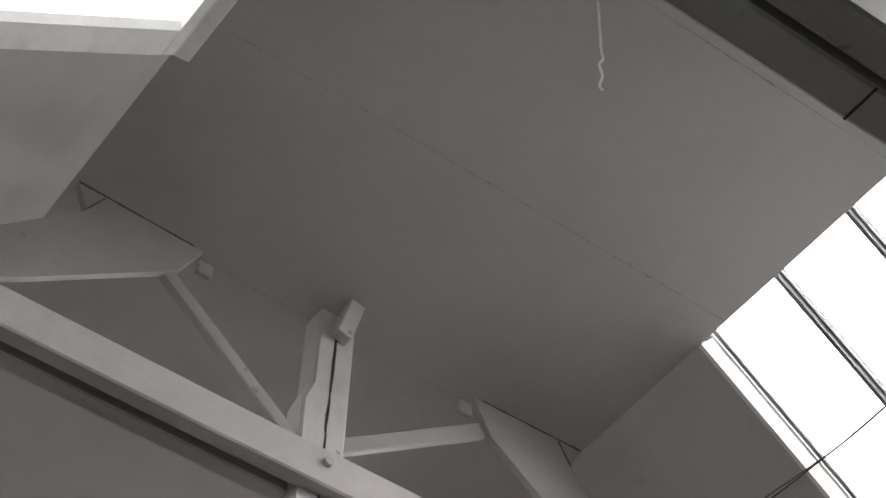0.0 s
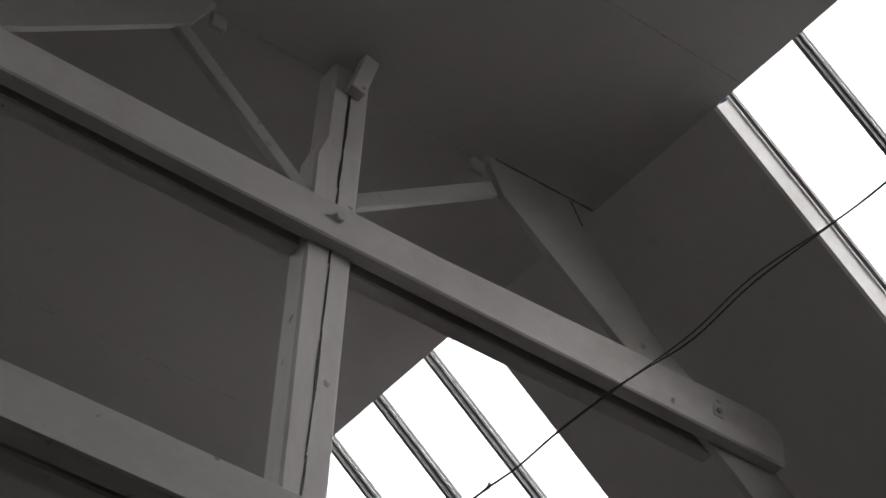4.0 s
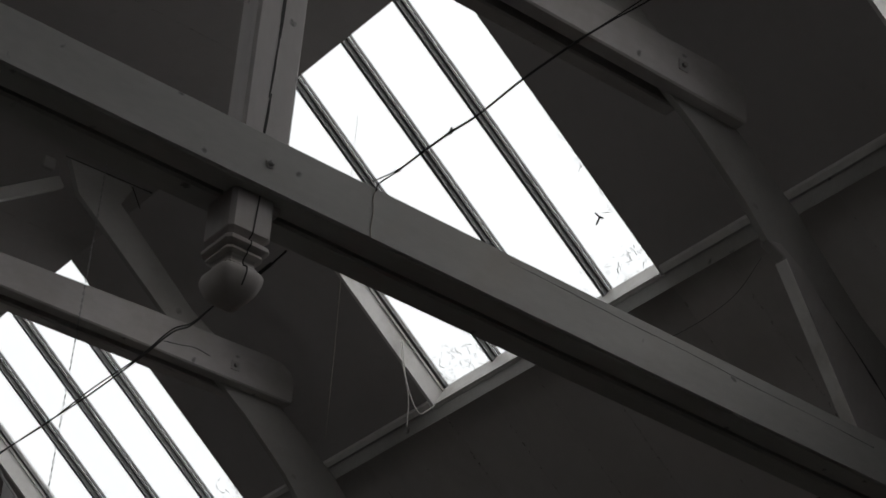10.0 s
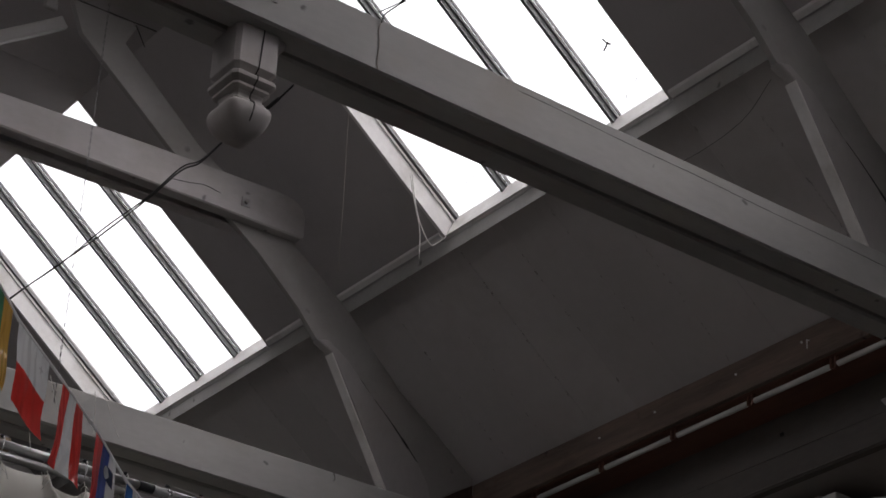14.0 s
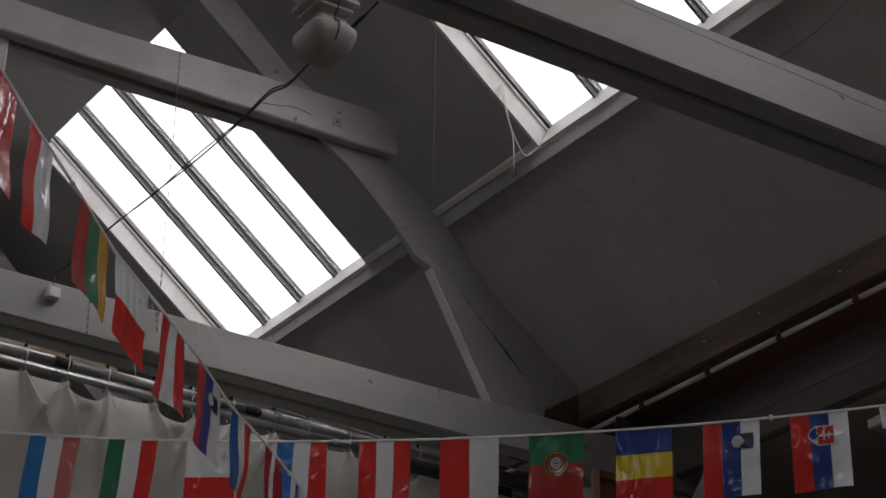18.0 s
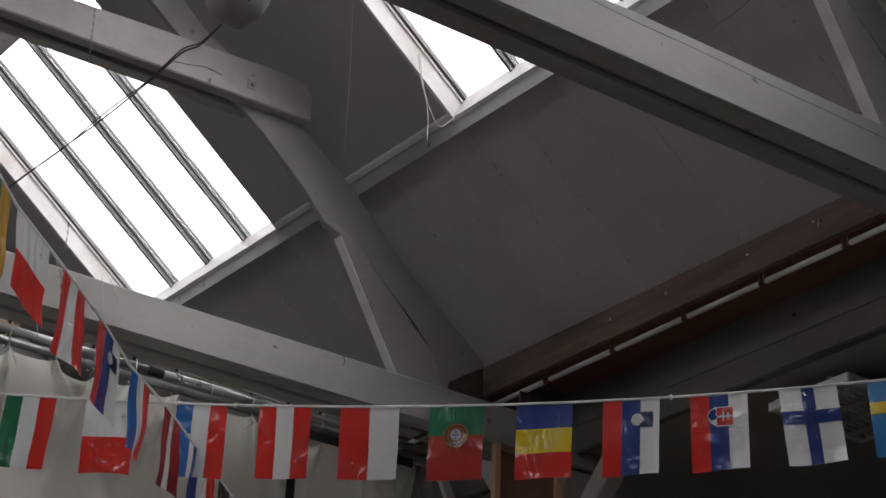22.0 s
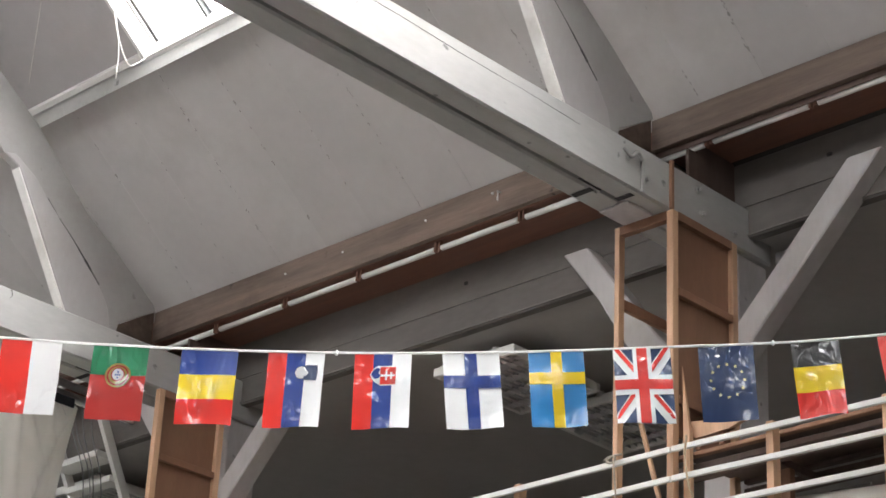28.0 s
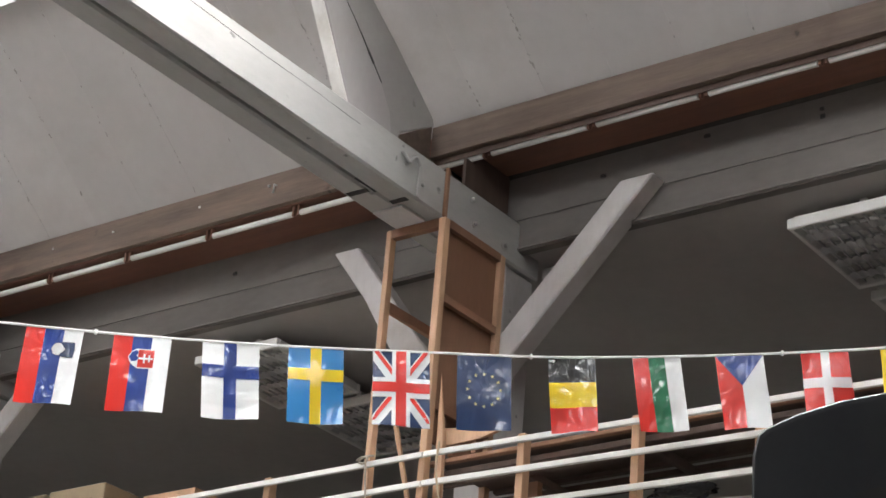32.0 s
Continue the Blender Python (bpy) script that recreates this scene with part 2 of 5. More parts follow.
def tarpaulin(m, amount=0.18, tint=(0.85, 0.82, 0.74)):
    """Lets some light through the sheet."""
    N, L = m.node_tree.nodes, m.node_tree.links
    b = N["Principled BSDF"]
    tr = N.new("ShaderNodeBsdfTranslucent")
    tr.inputs["Color"].default_value = (*tint, 1)
    mx_ = N.new("ShaderNodeMixShader")
    mx_.inputs[0].default_value = amount
    L.new(b.outputs[0], mx_.inputs[1])
    L.new(tr.outputs[0], mx_.inputs[2])
    L.new(mx_.outputs[0], N["Material Output"].inputs["Surface"])


tarpaulin(M_TARP)
M_RIBBON = material("white_ribbon", (0.88, 0.88, 0.86), 0.5, 0.04, 8, 60, 0.1)
tarpaulin(M_RIBBON, 0.5, (0.9, 0.9, 0.9))
M_ROLL = material("cream_cloth", (0.74, 0.71, 0.64), 0.8, 0.1, 3, 60, 0.2)
M_GLASS = glass("skylight_glass")


def foil(name, c):
    """Thin glossy printed film: soft waves, patches of sharp creases, some light coming through."""
    m = material(name, c, 0.3, 0.05, 6, 30, 0.0, spec=0.35, coat=1.0)
    N, L = m.node_tree.nodes, m.node_tree.links
    b = N["Principled BSDF"]
    b.inputs["Coat Roughness"].default_value, b.inputs["Coat IOR"].default_value = 0.06, 1.8
    tc = N.new("ShaderNodeTexCoord")
    geo = N.new("ShaderNodeNewGeometry")
    slant = N.new("ShaderNodeMapping")
    slant.inputs["Rotation"].default_value = (0.5, 0.35, 0.6)
    slant.inputs["Scale"].default_value = (1.0, 1.0, 0.38)
    L.new(geo.outputs["Position"], slant.inputs["Vector"])
    wave = N.new("ShaderNodeTexNoise")
    wave.inputs["Scale"].default_value, wave.inputs["Detail"].default_value, wave.inputs["Distortion"].default_value = 5.5, 1.5, 0.9
    L.new(slant.outputs["Vector"], wave.inputs["Vector"])
    warp = N.new("ShaderNodeTexNoise")
    warp.inputs["Scale"].default_value, warp.inputs["Detail"].default_value = 7.0, 1.0
    L.new(geo.outputs["Position"], warp.inputs["Vector"])
    bent = N.new("ShaderNodeMix")
    bent.data_type = "RGBA"
    bent.inputs["Factor"].default_value = 0.12
    L.new(slant.outputs["Vector"], bent.inputs["A"])
    L.new(warp.outputs["Color"], bent.inputs["B"])
    crease = N.new("ShaderNodeTexVoronoi")
    crease.feature = "DISTANCE_TO_EDGE"
    crease.inputs["Scale"].default_value = 11.0
    L.new(bent.outputs["Result"], crease.inputs["Vector"])
    mask = N.new("ShaderNodeTexNoise")
    mask.inputs["Scale"].default_value = 2.2
    L.new(geo.outputs["Position"], mask.inputs["Vector"])
    mr = N.new("ShaderNodeMapRange")
    mr.inputs["From Min"].default_value, mr.inputs["From Max"].default_value, mr.inputs["To Max"].default_value = 0.45, 0.58, 0.85
    L.new(mask.outputs["Fac"], mr.inputs["Value"])
    ml = N.new("ShaderNodeMath")
    ml.operation = "MULTIPLY_ADD"
    L.new(crease.outputs["Distance"], ml.inputs[0])
    L.new(mr.outputs["Result"], ml.inputs[1])
    L.new(wave.outputs["Fac"], ml.inputs[2])
    bp = N.new("ShaderNodeBump")
    bp.inputs["Strength"].default_value, bp.inputs["Distance"].default_value = 1.0, 0.055
    L.new(ml.outputs[0], bp.inputs["Height"])
    L.new(bp.outputs["Normal"], b.inputs["Coat Normal"])
    tr = N.new("ShaderNodeBsdfTranslucent")
    tr.inputs["Color"].default_value = (*[min(1, x * 1.25) for x in c], 1)
    mx_ = N.new("ShaderNodeMixShader")
    mx_.inputs[0].default_value = 0.3
    L.new(b.outputs[0], mx_.inputs[1])
    L.new(tr.outputs[0], mx_.inputs[2])
    L.new(mx_.outputs[0], N["Material Output"].inputs["Surface"])
    return m


RED, WHITE, BLUE, GREEN = foil("foil_red", (0.74, 0.036, 0.026)), foil("foil_white", (0.93, 0.97, 0.99)), foil("foil_blue", (0.024, 0.06, 0.29)), foil("foil_green", (0.02, 0.20, 0.09))
YELLOW, BLACKF, LBLUE, NAVY = foil("foil_yellow", (0.88, 0.63, 0.015)), foil("foil_black", (0.02, 0.02, 0.02)), foil("foil_sky_blue", (0.03, 0.22, 0.53)), foil("foil_navy", (0.02, 0.045, 0.13))
CRIMSON, PINK, ORANGE = foil("foil_crimson", (0.30, 0.02, 0.03)), foil("foil_pink", (0.62, 0.18, 0.17)), foil("foil_amber", (0.62, 0.34, 0.03))
PALEY = foil("foil_pale_yellow", (0.72, 0.66, 0.32))
MBLUE = foil("foil_mid_blue", (0.03, 0.16, 0.48))
OLIVE = foil("foil_dull_yellow", (0.42, 0.33, 0.09))
GREYF = foil("foil_grey", (0.6, 0.6, 0.61))
DRED = foil("foil_dull_red", (0.46, 0.04, 0.035))


# ---- mesh helpers ----
def bx(bm, x0, x1, y0, y1, z0, z1):
    v = [bm.verts.new(p) for p in ((x0, y0, z0), (x1, y0, z0), (x1, y1, z0), (x0, y1, z0), (x0, y0, z1), (x1, y0, z1), (x1, y1, z1), (x0, y1, z1))]
    for f in ((3, 2, 1, 0), (4, 5, 6, 7), (0, 1, 5, 4), (1, 2, 6, 5), (2, 3, 7, 6), (3, 0, 4, 7)):
        bm.faces.new([v[i] for i in f])
    return bm


def prism(bm, poly, y0, y1):
    """A polygon of (x, z) drawn out along y."""
    a = [bm.verts.new((x, y0, z)) for x, z in poly]
    b = [bm.verts.new((x, y1, z)) for x, z in poly]
    n = len(poly)
    bm.faces.new(a)
    bm.faces.new(b[::-1])
    for i in range(n):
        bm.faces.new((a[(i + 1) % n], a[i], b[i], b[(i + 1) % n]))
    bmesh.ops.recalc_face_normals(bm, faces=bm.faces)
    return bm


def beam(bm, p, q, w, h, side=(0, 1, 0)):
    """A squared bar from p to q: w wide along side, h across it."""
    p, q = Vector(p), Vector(q)
    d = (q - p).normalized()
    s = Vector(side)
    s = (s - d * s.dot(d)).normalized()
    u = d.cross(s)
    v = [bm.verts.new(o + s * a * w / 2 + u * b * h / 2) for o in (p, q) for a, b in ((-1, -1), (1, -1), (1, 1), (-1, 1))]
    for f in ((3, 2, 1, 0), (4, 5, 6, 7), (0, 1, 5, 4), (1, 2, 6, 5), (2, 3, 7, 6), (3, 0, 4, 7)):
        bm.faces.new([v[i] for i in f])
    return bm


def sweep(bm, pts, r, seg=6):
    """A round cord or pipe along points."""
    pts = [Vector(p) for p in pts]
    rings = []
    for i, p in enumerate(pts):
        d = (pts[min(i + 1, len(pts) - 1)] - pts[max(i - 1, 0)]).normalized()
        s = d.cross(Vector((0.31, 0.17, 0.93))).normalized()
        u = d.cross(s)
        rings.append([bm.verts.new(p + (s * math.cos(k * 2 * math.pi / seg) + u * math.sin(k * 2 * math.pi / seg)) * r) for k in range(seg)])
    for a, b in zip(rings, rings[1:]):
        for k in range(seg):
            f = bm.faces.new((a[k], a[(k + 1) % seg], b[(k + 1) % seg], b[k]))
            f.smooth = True
    bm.faces.new(rings[0][::-1])
    bm.faces.new(rings[-1])
    return bm


def lathe(bm, profile, cx, cy, seg=16, square=False):
    """Rings of (radius, z) round an upright axis."""
    rings = []
    for r, z in profile:
        ring = []
        for k in range(seg):
            a = (k + 0.5) * 2 * math.pi / seg
            q = r / max(abs(math.cos(a)), abs(math.sin(a))) if square else r
            ring.append(bm.verts.new((cx + q * math.cos(a), cy + q * math.sin(a), z)))
        rings.append(ring)
    for a, b in zip(rings, rings[1:]):
        for k in range(seg):
            bm.faces.new((a[k], a[(k + 1) % seg], b[(k + 1) % seg], b[k]))
    bm.faces.new(rings[0][::-1])
    bm.faces.new(rings[-1])
    bmesh.ops.recalc_face_normals(bm, faces=bm.faces)
    return bm


def soften(bm, w=0.008, seg=1):
    bmesh.ops.bevel(bm, geom=list(bm.edges), offset=w, segments=seg, affect="EDGES", profile=0.6)
    return bm


def mesh_object(name, bm, mat):
    me = bpy.data.meshes.new(name)
    bm.to_mesh(me)
    bm.free()
    for m in (mat if isinstance(mat, (list, tuple)) else [mat]):
        me.materials.append(m)
    return new(name, me)


def part(name, bm, mat, parent, label=""):
    """One mesh under a thing or a part. The mesh is given in world places."""
    ob = mesh_object(name, bm, mat)
    ob.parent = parent
    base = parent
    while base is not None:
        bl = base.location
        for v in ob.data.vertices:
            v.co -= bl
        base = base.parent
    if label:
        tagged(ob, label)
    return ob


def thing(name, place, label, category, group="", kind=""):
    e = new(name)
    e.location = place
    e.empty_display_size = 0.2
    return tagged(e, label, category, group, kind)


def structure(name, bm, mat, label="", category=""):
    return tagged(mesh_object(name, bm, mat), label, category, kind="structure")




def nb():
    return bmesh.new()

# ---- shell ----
structure("floor", bx(nb(), -6.2, 13.6, Y0 - 0.3, Y1 + 0.3, -0.2, 0.0), M_FLOOR, "grey concrete hall floor", "floor")
structure("wall_south", bx(nb(), -6.2, 13.6, Y0 - 0.3, Y0, 0, 10.6), M_PLASTER, "unseen end wall, dark to limit bounced light", "wall")
structure("wall_north", bx(nb(), -6.2, 13.6, Y1, Y1 + 0.3, 0, 10.6), M_PLASTER, "unseen end wall, dark to limit bounced light", "wall")
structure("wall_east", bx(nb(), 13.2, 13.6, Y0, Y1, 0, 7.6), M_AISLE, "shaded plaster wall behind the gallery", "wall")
structure("wall_west", bx(nb(), -6.2, -5.8, Y0, Y1, 0, 7.6), M_PLASTER, "unseen side wall, dark to limit bounced light", "wall")


def slope_slab(bm, xa, xb, ya, yb, lift, thick, left):
    f = mx if left else (lambda x: x)
    za, zb = zs(xa), zs(xb)
    poly = [(f(xa), za + lift), (f(xb), zb + lift), (f(xb), zb + lift + thick), (f(xa), za + lift + thick)]
    prism(bm, poly, ya, yb)


def spans(left):
    """Solid stretches of the roof between the skylights."""
    edges = [Y0]
    for y, yf in zip(SKY_L, SKY_F):
        edges += [y - SKY_W, y] if left else [yf - SKY_E - 0.002, yf + 0.002]
    edges.append(Y1)
    return list(zip(edges[::2], edges[1::2]))


def roof_slope(name, left):
    bm = nb()
    for ya, yb in spans(left):
        slope_slab(bm, FOLD_R, 7.222, ya, yb, 0, 0.05, left)
    structure(name.replace("slope", "upper_slope"), bm, M_CEIL, "off-white sloping ceiling between the skylights", "ceiling")
    bm = nb()
    f = mx if left else (lambda x: x)
    rnd = random.Random(5)
    y = 5.97 - 0.4395 * 25
    while y < Y1:
        k3 = round((y - 5.97) / 0.4395) % 3
        ga, gb = (0.0011 if k3 == 0 else 0.0005), (0.0011 if k3 == 2 else 0.0005)
        ya, yb, sag = max(y, Y0) + ga, min(y + 0.4395, Y1) - gb, rnd.choice((0.0, 0.0001, 0.0003))
        lift = rnd.uniform(0.0, 0.0005)
        if yb > ya:
            xa, xb = XLOW, XEAVE + 0.12
            lo, hi = [], []
            for k in range(7):
                u = k / 6
                h = lift - sag * math.sin(math.pi * u)
                lo.append([bm.verts.new((f(x), ya + (yb - ya) * u, zs(x) + h + 0.004)) for x in (xa, xb)])
                hi.append([bm.verts.new((f(x), ya + (yb - ya) * u, zs(x) + 0.04)) for x in (xa, xb)])
            for k in range(6):
                bm.faces.new((lo[k][0], lo[k][1], lo[k + 1][1], lo[k + 1][0]))
                bm.faces.new((hi[k][0], hi[k + 1][0], hi[k + 1][1], hi[k][1]))
            for k in (0, 6):
                bm.faces.new((lo[k][0], lo[k][1], hi[k][1], hi[k][0]))
        y += 0.4395
    bmesh.ops.recalc_face_normals(bm, faces=bm.faces)
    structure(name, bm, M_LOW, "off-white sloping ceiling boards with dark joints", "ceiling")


def joint_dirt():
    """Dust and mildew specks gathered along the board joints of the lower ceiling."""
    bm = nb()
    rnd = random.Random(17)
    for k in range(-8, 22):
        y = 5.97 + 0.4395 * k
        dense = 0.9 if k % 3 == 0 else 0.35
        x = XLOW + 0.1
        while x < XEAVE:
            x += rnd.expovariate(1 / 0.026)
            if rnd.random() > dense * (0.4 + 0.6 * math.sin(x * 9 + k) ** 2):
                continue
            r = rnd.uniform(0.003, 0.0075) * (1.6 if rnd.random() < 0.1 else 1)
            yy = y + rnd.gauss(0, 0.004)
            v = []
            for q in range(6):
                a = q * math.pi / 3
                xx = x + r * rnd.uniform(0.7, 2.2) * math.cos(a)
                v.append(bm.verts.new((xx, yy + r * rnd.uniform(0.5, 1.0) * math.sin(a), zs(xx) + 0.0022)))
            bm.faces.new(v)
    for k in range(-2, 8):
        y = 5.35 + 1.31 * k
        x = FOLD_L
        while x < FOLD_R:
            x += rnd.expovariate(1 / 0.022)
            if rnd.random() > 0.25 + 0.75 * math.sin(x * 2.1 + k) ** 2:
                continue
            ln, w, yy = rnd.uniform(0.008, 0.03), rnd.uniform(0.0012, 0.0045), y + rnd.gauss(0, 0.0016)
            v = [bm.verts.new((x + ln * a, yy + w * b, ZC - 0.0012)) for a, b in ((-1, 0), (-0.4, -1), (0.5, -0.8), (1, 0.1), (0.3, 1), (-0.5, 0.8))]
            bm.faces.new(v)
    tagged(mesh_object("joint_dirt", bm, M_DIRT), "grey dust specks along the ceiling joints", "dirt", kind="stuff")


joint_dirt()
roof_slope("ceiling_slope_east", False)
roof_slope("ceiling_slope_west", True)
bm = nb()
y = 5.35 - 1.31 * 8
while y < Y1:
    bx(bm, FOLD_L, FOLD_R, max(y, Y0) + 0.0011, min(y + 1.31, Y1) - 0.0011, ZC, ZC + 0.03)
    y += 1.31
structure("ceiling_flat", bm, M_CEIL, "off-white flat ceiling boards with thin joints", "ceiling")
# unseen deck added above the ceiling to keep its joints dark and light-tight
for left in (False, True):
    bm = nb()
    for ya, yb in spans(left):
        slope_slab(bm, FOLD_R, XSB, ya + (0.35 if ya > Y0 else 0), yb - (0.35 if yb < Y1 else 0), 0.12, 0.12, left)
    slope_slab(bm, XSB + 0.27, XEAVE + 0.8, Y0, Y1, 0.12, 0.12, left)
    structure("roof_deck_west" if left else "roof_deck_east", bm, M_DARKMETAL, "unseen dark deck that keeps light out above the ceiling", "roof")
structure("roof_deck_flat", bx(nb(), FOLD_L + 0.09, FOLD_R - 0.09, Y0, Y1, ZC + 0.12, ZC + 0.22), M_DARKMETAL, "unseen dark deck that keeps light out above the ceiling", "roof")


# ---- skylights ----
def skylight_west(yl):
    """Skylight of the west slope: glass close to the ceiling, in a wide frame."""
    f = mx
    yr = yl - SKY_W
    th = thing("skylight", (f(6.3), yl - SKY_W / 2, zs(6.3)), "sloping skylight with wide white frame and clear panes", "skylight", "roof skylights")

    def rail(nm, xa, xb, ya, yb, lo, hi, mat):
        b = nb()
        prism(b, [(f(xa), zs(xa) + lo), (f(xb), zs(xb) + lo), (f(xb), zs(xb) + hi), (f(xa), zs(xa) + hi)], ya, yb)
        return part(nm, b, mat, th)

    yl += 0.06
    rail("side_frame", FOLD_R + 0.06, XSB, yl - 0.10, yl + 0.075, -0.045, 0.042, M_FRAME)
    b = nb()
    prism(b, [(f(FOLD_R - 0.085), ZC - 0.035), (f(FOLD_R), ZC - 0.045), (f(FOLD_R + 0.058), zs(FOLD_R + 0.058) - 0.045), (f(FOLD_R + 0.058), zs(FOLD_R + 0.058) + 0.042), (f(FOLD_R - 0.085), ZC - 0.003)], yr + 0.013, yl + 0.075)
    part("head_frame", soften(b, 0.006), M_FRAME, th)
    rail("side_frame", FOLD_R + 0.01, XSB, yr - 0.05, yr + 0.012, -0.01, 0.042, M_FRAME)
    rail("sill", XSB + 0.005, XSB + 0.12, yr - 0.05, yl + 0.085, -0.06, 0.03, M_FRAME)
    n = 4
    for i in range(1, n):
        yb = yl - 0.03 - SKY_W * i / n
        rail("glazing_bar", FOLD_R - 0.03, XSB + 0.04, yb - 0.014, yb + 0.014, 0.0, 0.04, M_BAR)
        rail("glazing_bar_cap", FOLD_R - 0.03, XSB + 0.04, yb - 0.032, yb + 0.032, 0.055, 0.075, M_BAR)
    for i in range(n):
        ya, yb = yl - 0.032 - (SKY_W - 0.045) * (i + 1) / n, yl - 0.032 - (SKY_W - 0.045) * i / n
        p = rail("pane", FOLD_R - 0.04, XSB + 0.1, ya + 0.004, yb - 0.004, 0.044, 0.049, M_GLASS)
        p.visible_shadow = False


SLOPE_N = Vector((PITCH, 0, 1)).normalized()


def off_slope(x, p):
    """(x, z) of the place p above the east ceiling, square to it, over x."""
    return (x + SLOPE_N.x * p, zs(x) + SLOPE_N.z * p)


def skylight(yf):
    """Skylight of the east slope: the panes lie at the top of a boarded reveal."""
    yr = yf - SKY_E
    th = thing("skylight", (6.3, yf - SKY_E / 2, zs(6.3)), "sloping skylight in a white boarded reveal with dark glazing bars", "skylight", "roof skylights")

    def rail(nm, xa, xb, ya, yb, lo, hi, mat, label=""):
        b = nb()
        prism(b, [off_slope(xa, lo), off_slope(xb, lo), off_slope(xb, hi), off_slope(xa, hi)], ya, yb)
        return part(nm, b, mat, th, label)

    x0, x1 = FOLD_R, 7.207
    rail("side_reveal", x0 + 0.004, x1 + 0.02, yf, yf + 0.025, -0.012, 0.225, M_FRAME)
    rail("side_bead", x0 - 0.05, x1 - 0.006, yf - 0.012, yf - 0.001, 0.128, 0.142, M_FRAME)
    rail("side_bead", x0 - 0.05, x1 - 0.016, yf - 0.026, yf - 0.001, 0.158, 0.186, M_BAR, "grey metal glazing bead")
    rail("near_reveal", x0 + 0.06, x1, yr - 0.025, yr, 0.003, 0.225, M_FRAME)
    b = nb()
    prism(b, [off_slope(x1 + 0.001, -0.012), off_slope(x1 + 0.014, -0.012), off_slope(x1 - 0.015, 0.19), off_slope(x1 - 0.03, 0.19)], yr + 0.001, yf - 0.001)
    part("sill", b, M_FRAME, th)
    rail("sill_nosing", x1 + 0.016, x1 + 0.03, yr - 0.03, yf + 0.03, -0.016, 0.02, M_FRAME)
    b = nb()
    prism(b, [off_slope(x0 - 0.19, 0.1), off_slope(x0 - 0.155, 0.1), off_slope(x0 - 0.155, 0.225), off_slope(x0 - 0.19, 0.225)], yr, yf)
    part("head_frame", b, M_FRAME, th)
    n = 4
    for i in range(1, n):
        yb = yf - SKY_E * i / n + 0.025
        rail("glazing_bar", x0 - 0.15, x1 - 0.02, yb - 0.012, yb + 0.012, 0.14, 0.188, M_BAR)
        rail("glazing_bar_flange", x0 - 0.15, x1 - 0.02, yb - 0.026, yb + 0.026, 0.176, 0.187, M_BAR)
        rail("glazing_bar_cap", x0 - 0.15, x1 - 0.01, yb - 0.032, yb + 0.032, 0.205, 0.225, M_BAR)
    for i in range(n):
        ya, yb = yf - SKY_E * (i + 1) / n, yf - SKY_E * i / n
        p = rail("pane", x0 - 0.15, x1 + 0.03, ya + 0.004, yb - 0.004, 0.192, 0.197, M_GLASS)
        p.visible_shadow = False


def sky_lamp(yl, left):
    d = bpy.data.lights.new("skylight_daylight", "AREA")
    d.shape, d.size, d.size_y = "RECTANGLE", 2.9, SKY_W + 0.9
    d.energy, d.color = (95 if left else 330), (1.0, 0.985, 0.985)
    d.spread = radians(150)
    o = new("skylight_daylight", d)
    x = 6.3
    n = Vector((PITCH, 0, 1)).normalized()
    if left:
        n.x, x = -n.x, mx(x)
    c = Vector((x, yl - SKY_W / 2, zs(x))) + n * 0.29
    z = n
    y_ = Vector((0, 1, 0))
    x_ = y_.cross(z)
    o.matrix_world = Matrix((x_, y_, z)).transposed().to_4x4()
    o.location = c


for yl, yf in zip(SKY_L, SKY_F):
    skylight(yf)
    sky_lamp(yf - (SKY_E - SKY_W) / 2, False)
    skylight_west(yl)
    sky_lamp(yl, True)


# ---- purlins, eaves beams and wall plates ----
def along(name, x0, x1, z0, z1, mat, label, category, bev=0.01):
    """A long timber along the hall, with its twin on the west side."""
    for left in (False, True):
        a, b = (mx(x1), mx(x0)) if left else (x0, x1)
        bm = bx(nb(), a, b, Y0, Y1, z0, z1)
        if bev:
            soften(bm, bev)
        structure(name, bm, mat, label, category)


for left in (False, True):
    f_ = mx if left else (lambda x: x)
    b = prism(nb(), [(f_(7.222), 8.545), (f_(7.222), 8.419), (f_(7.286), 8.492), (f_(7.30), 8.53)], Y0, Y1)
    structure("purlin", b, M_TIMBER, "white-painted purlin under the skylights", "beam")
    b = nb()
    for ya, yb in spans(left):
        prism(b, [(f_(7.172), zs(7.172) - 0.004), (f_(7.176), zs(7.176) - 0.02), (f_(7.205), zs(7.205) - 0.02), (f_(7.209), zs(7.209) - 0.004)], ya + 0.03, yb - 0.03)
    structure("purlin_bead", b, M_FRAME, "thin white-painted bead above the purlin", "trim")
ENDS = [y + (0.51 if y == FRONTS[3] else 0.35) for y in FRONTS]      # where the planks stop behind each truss
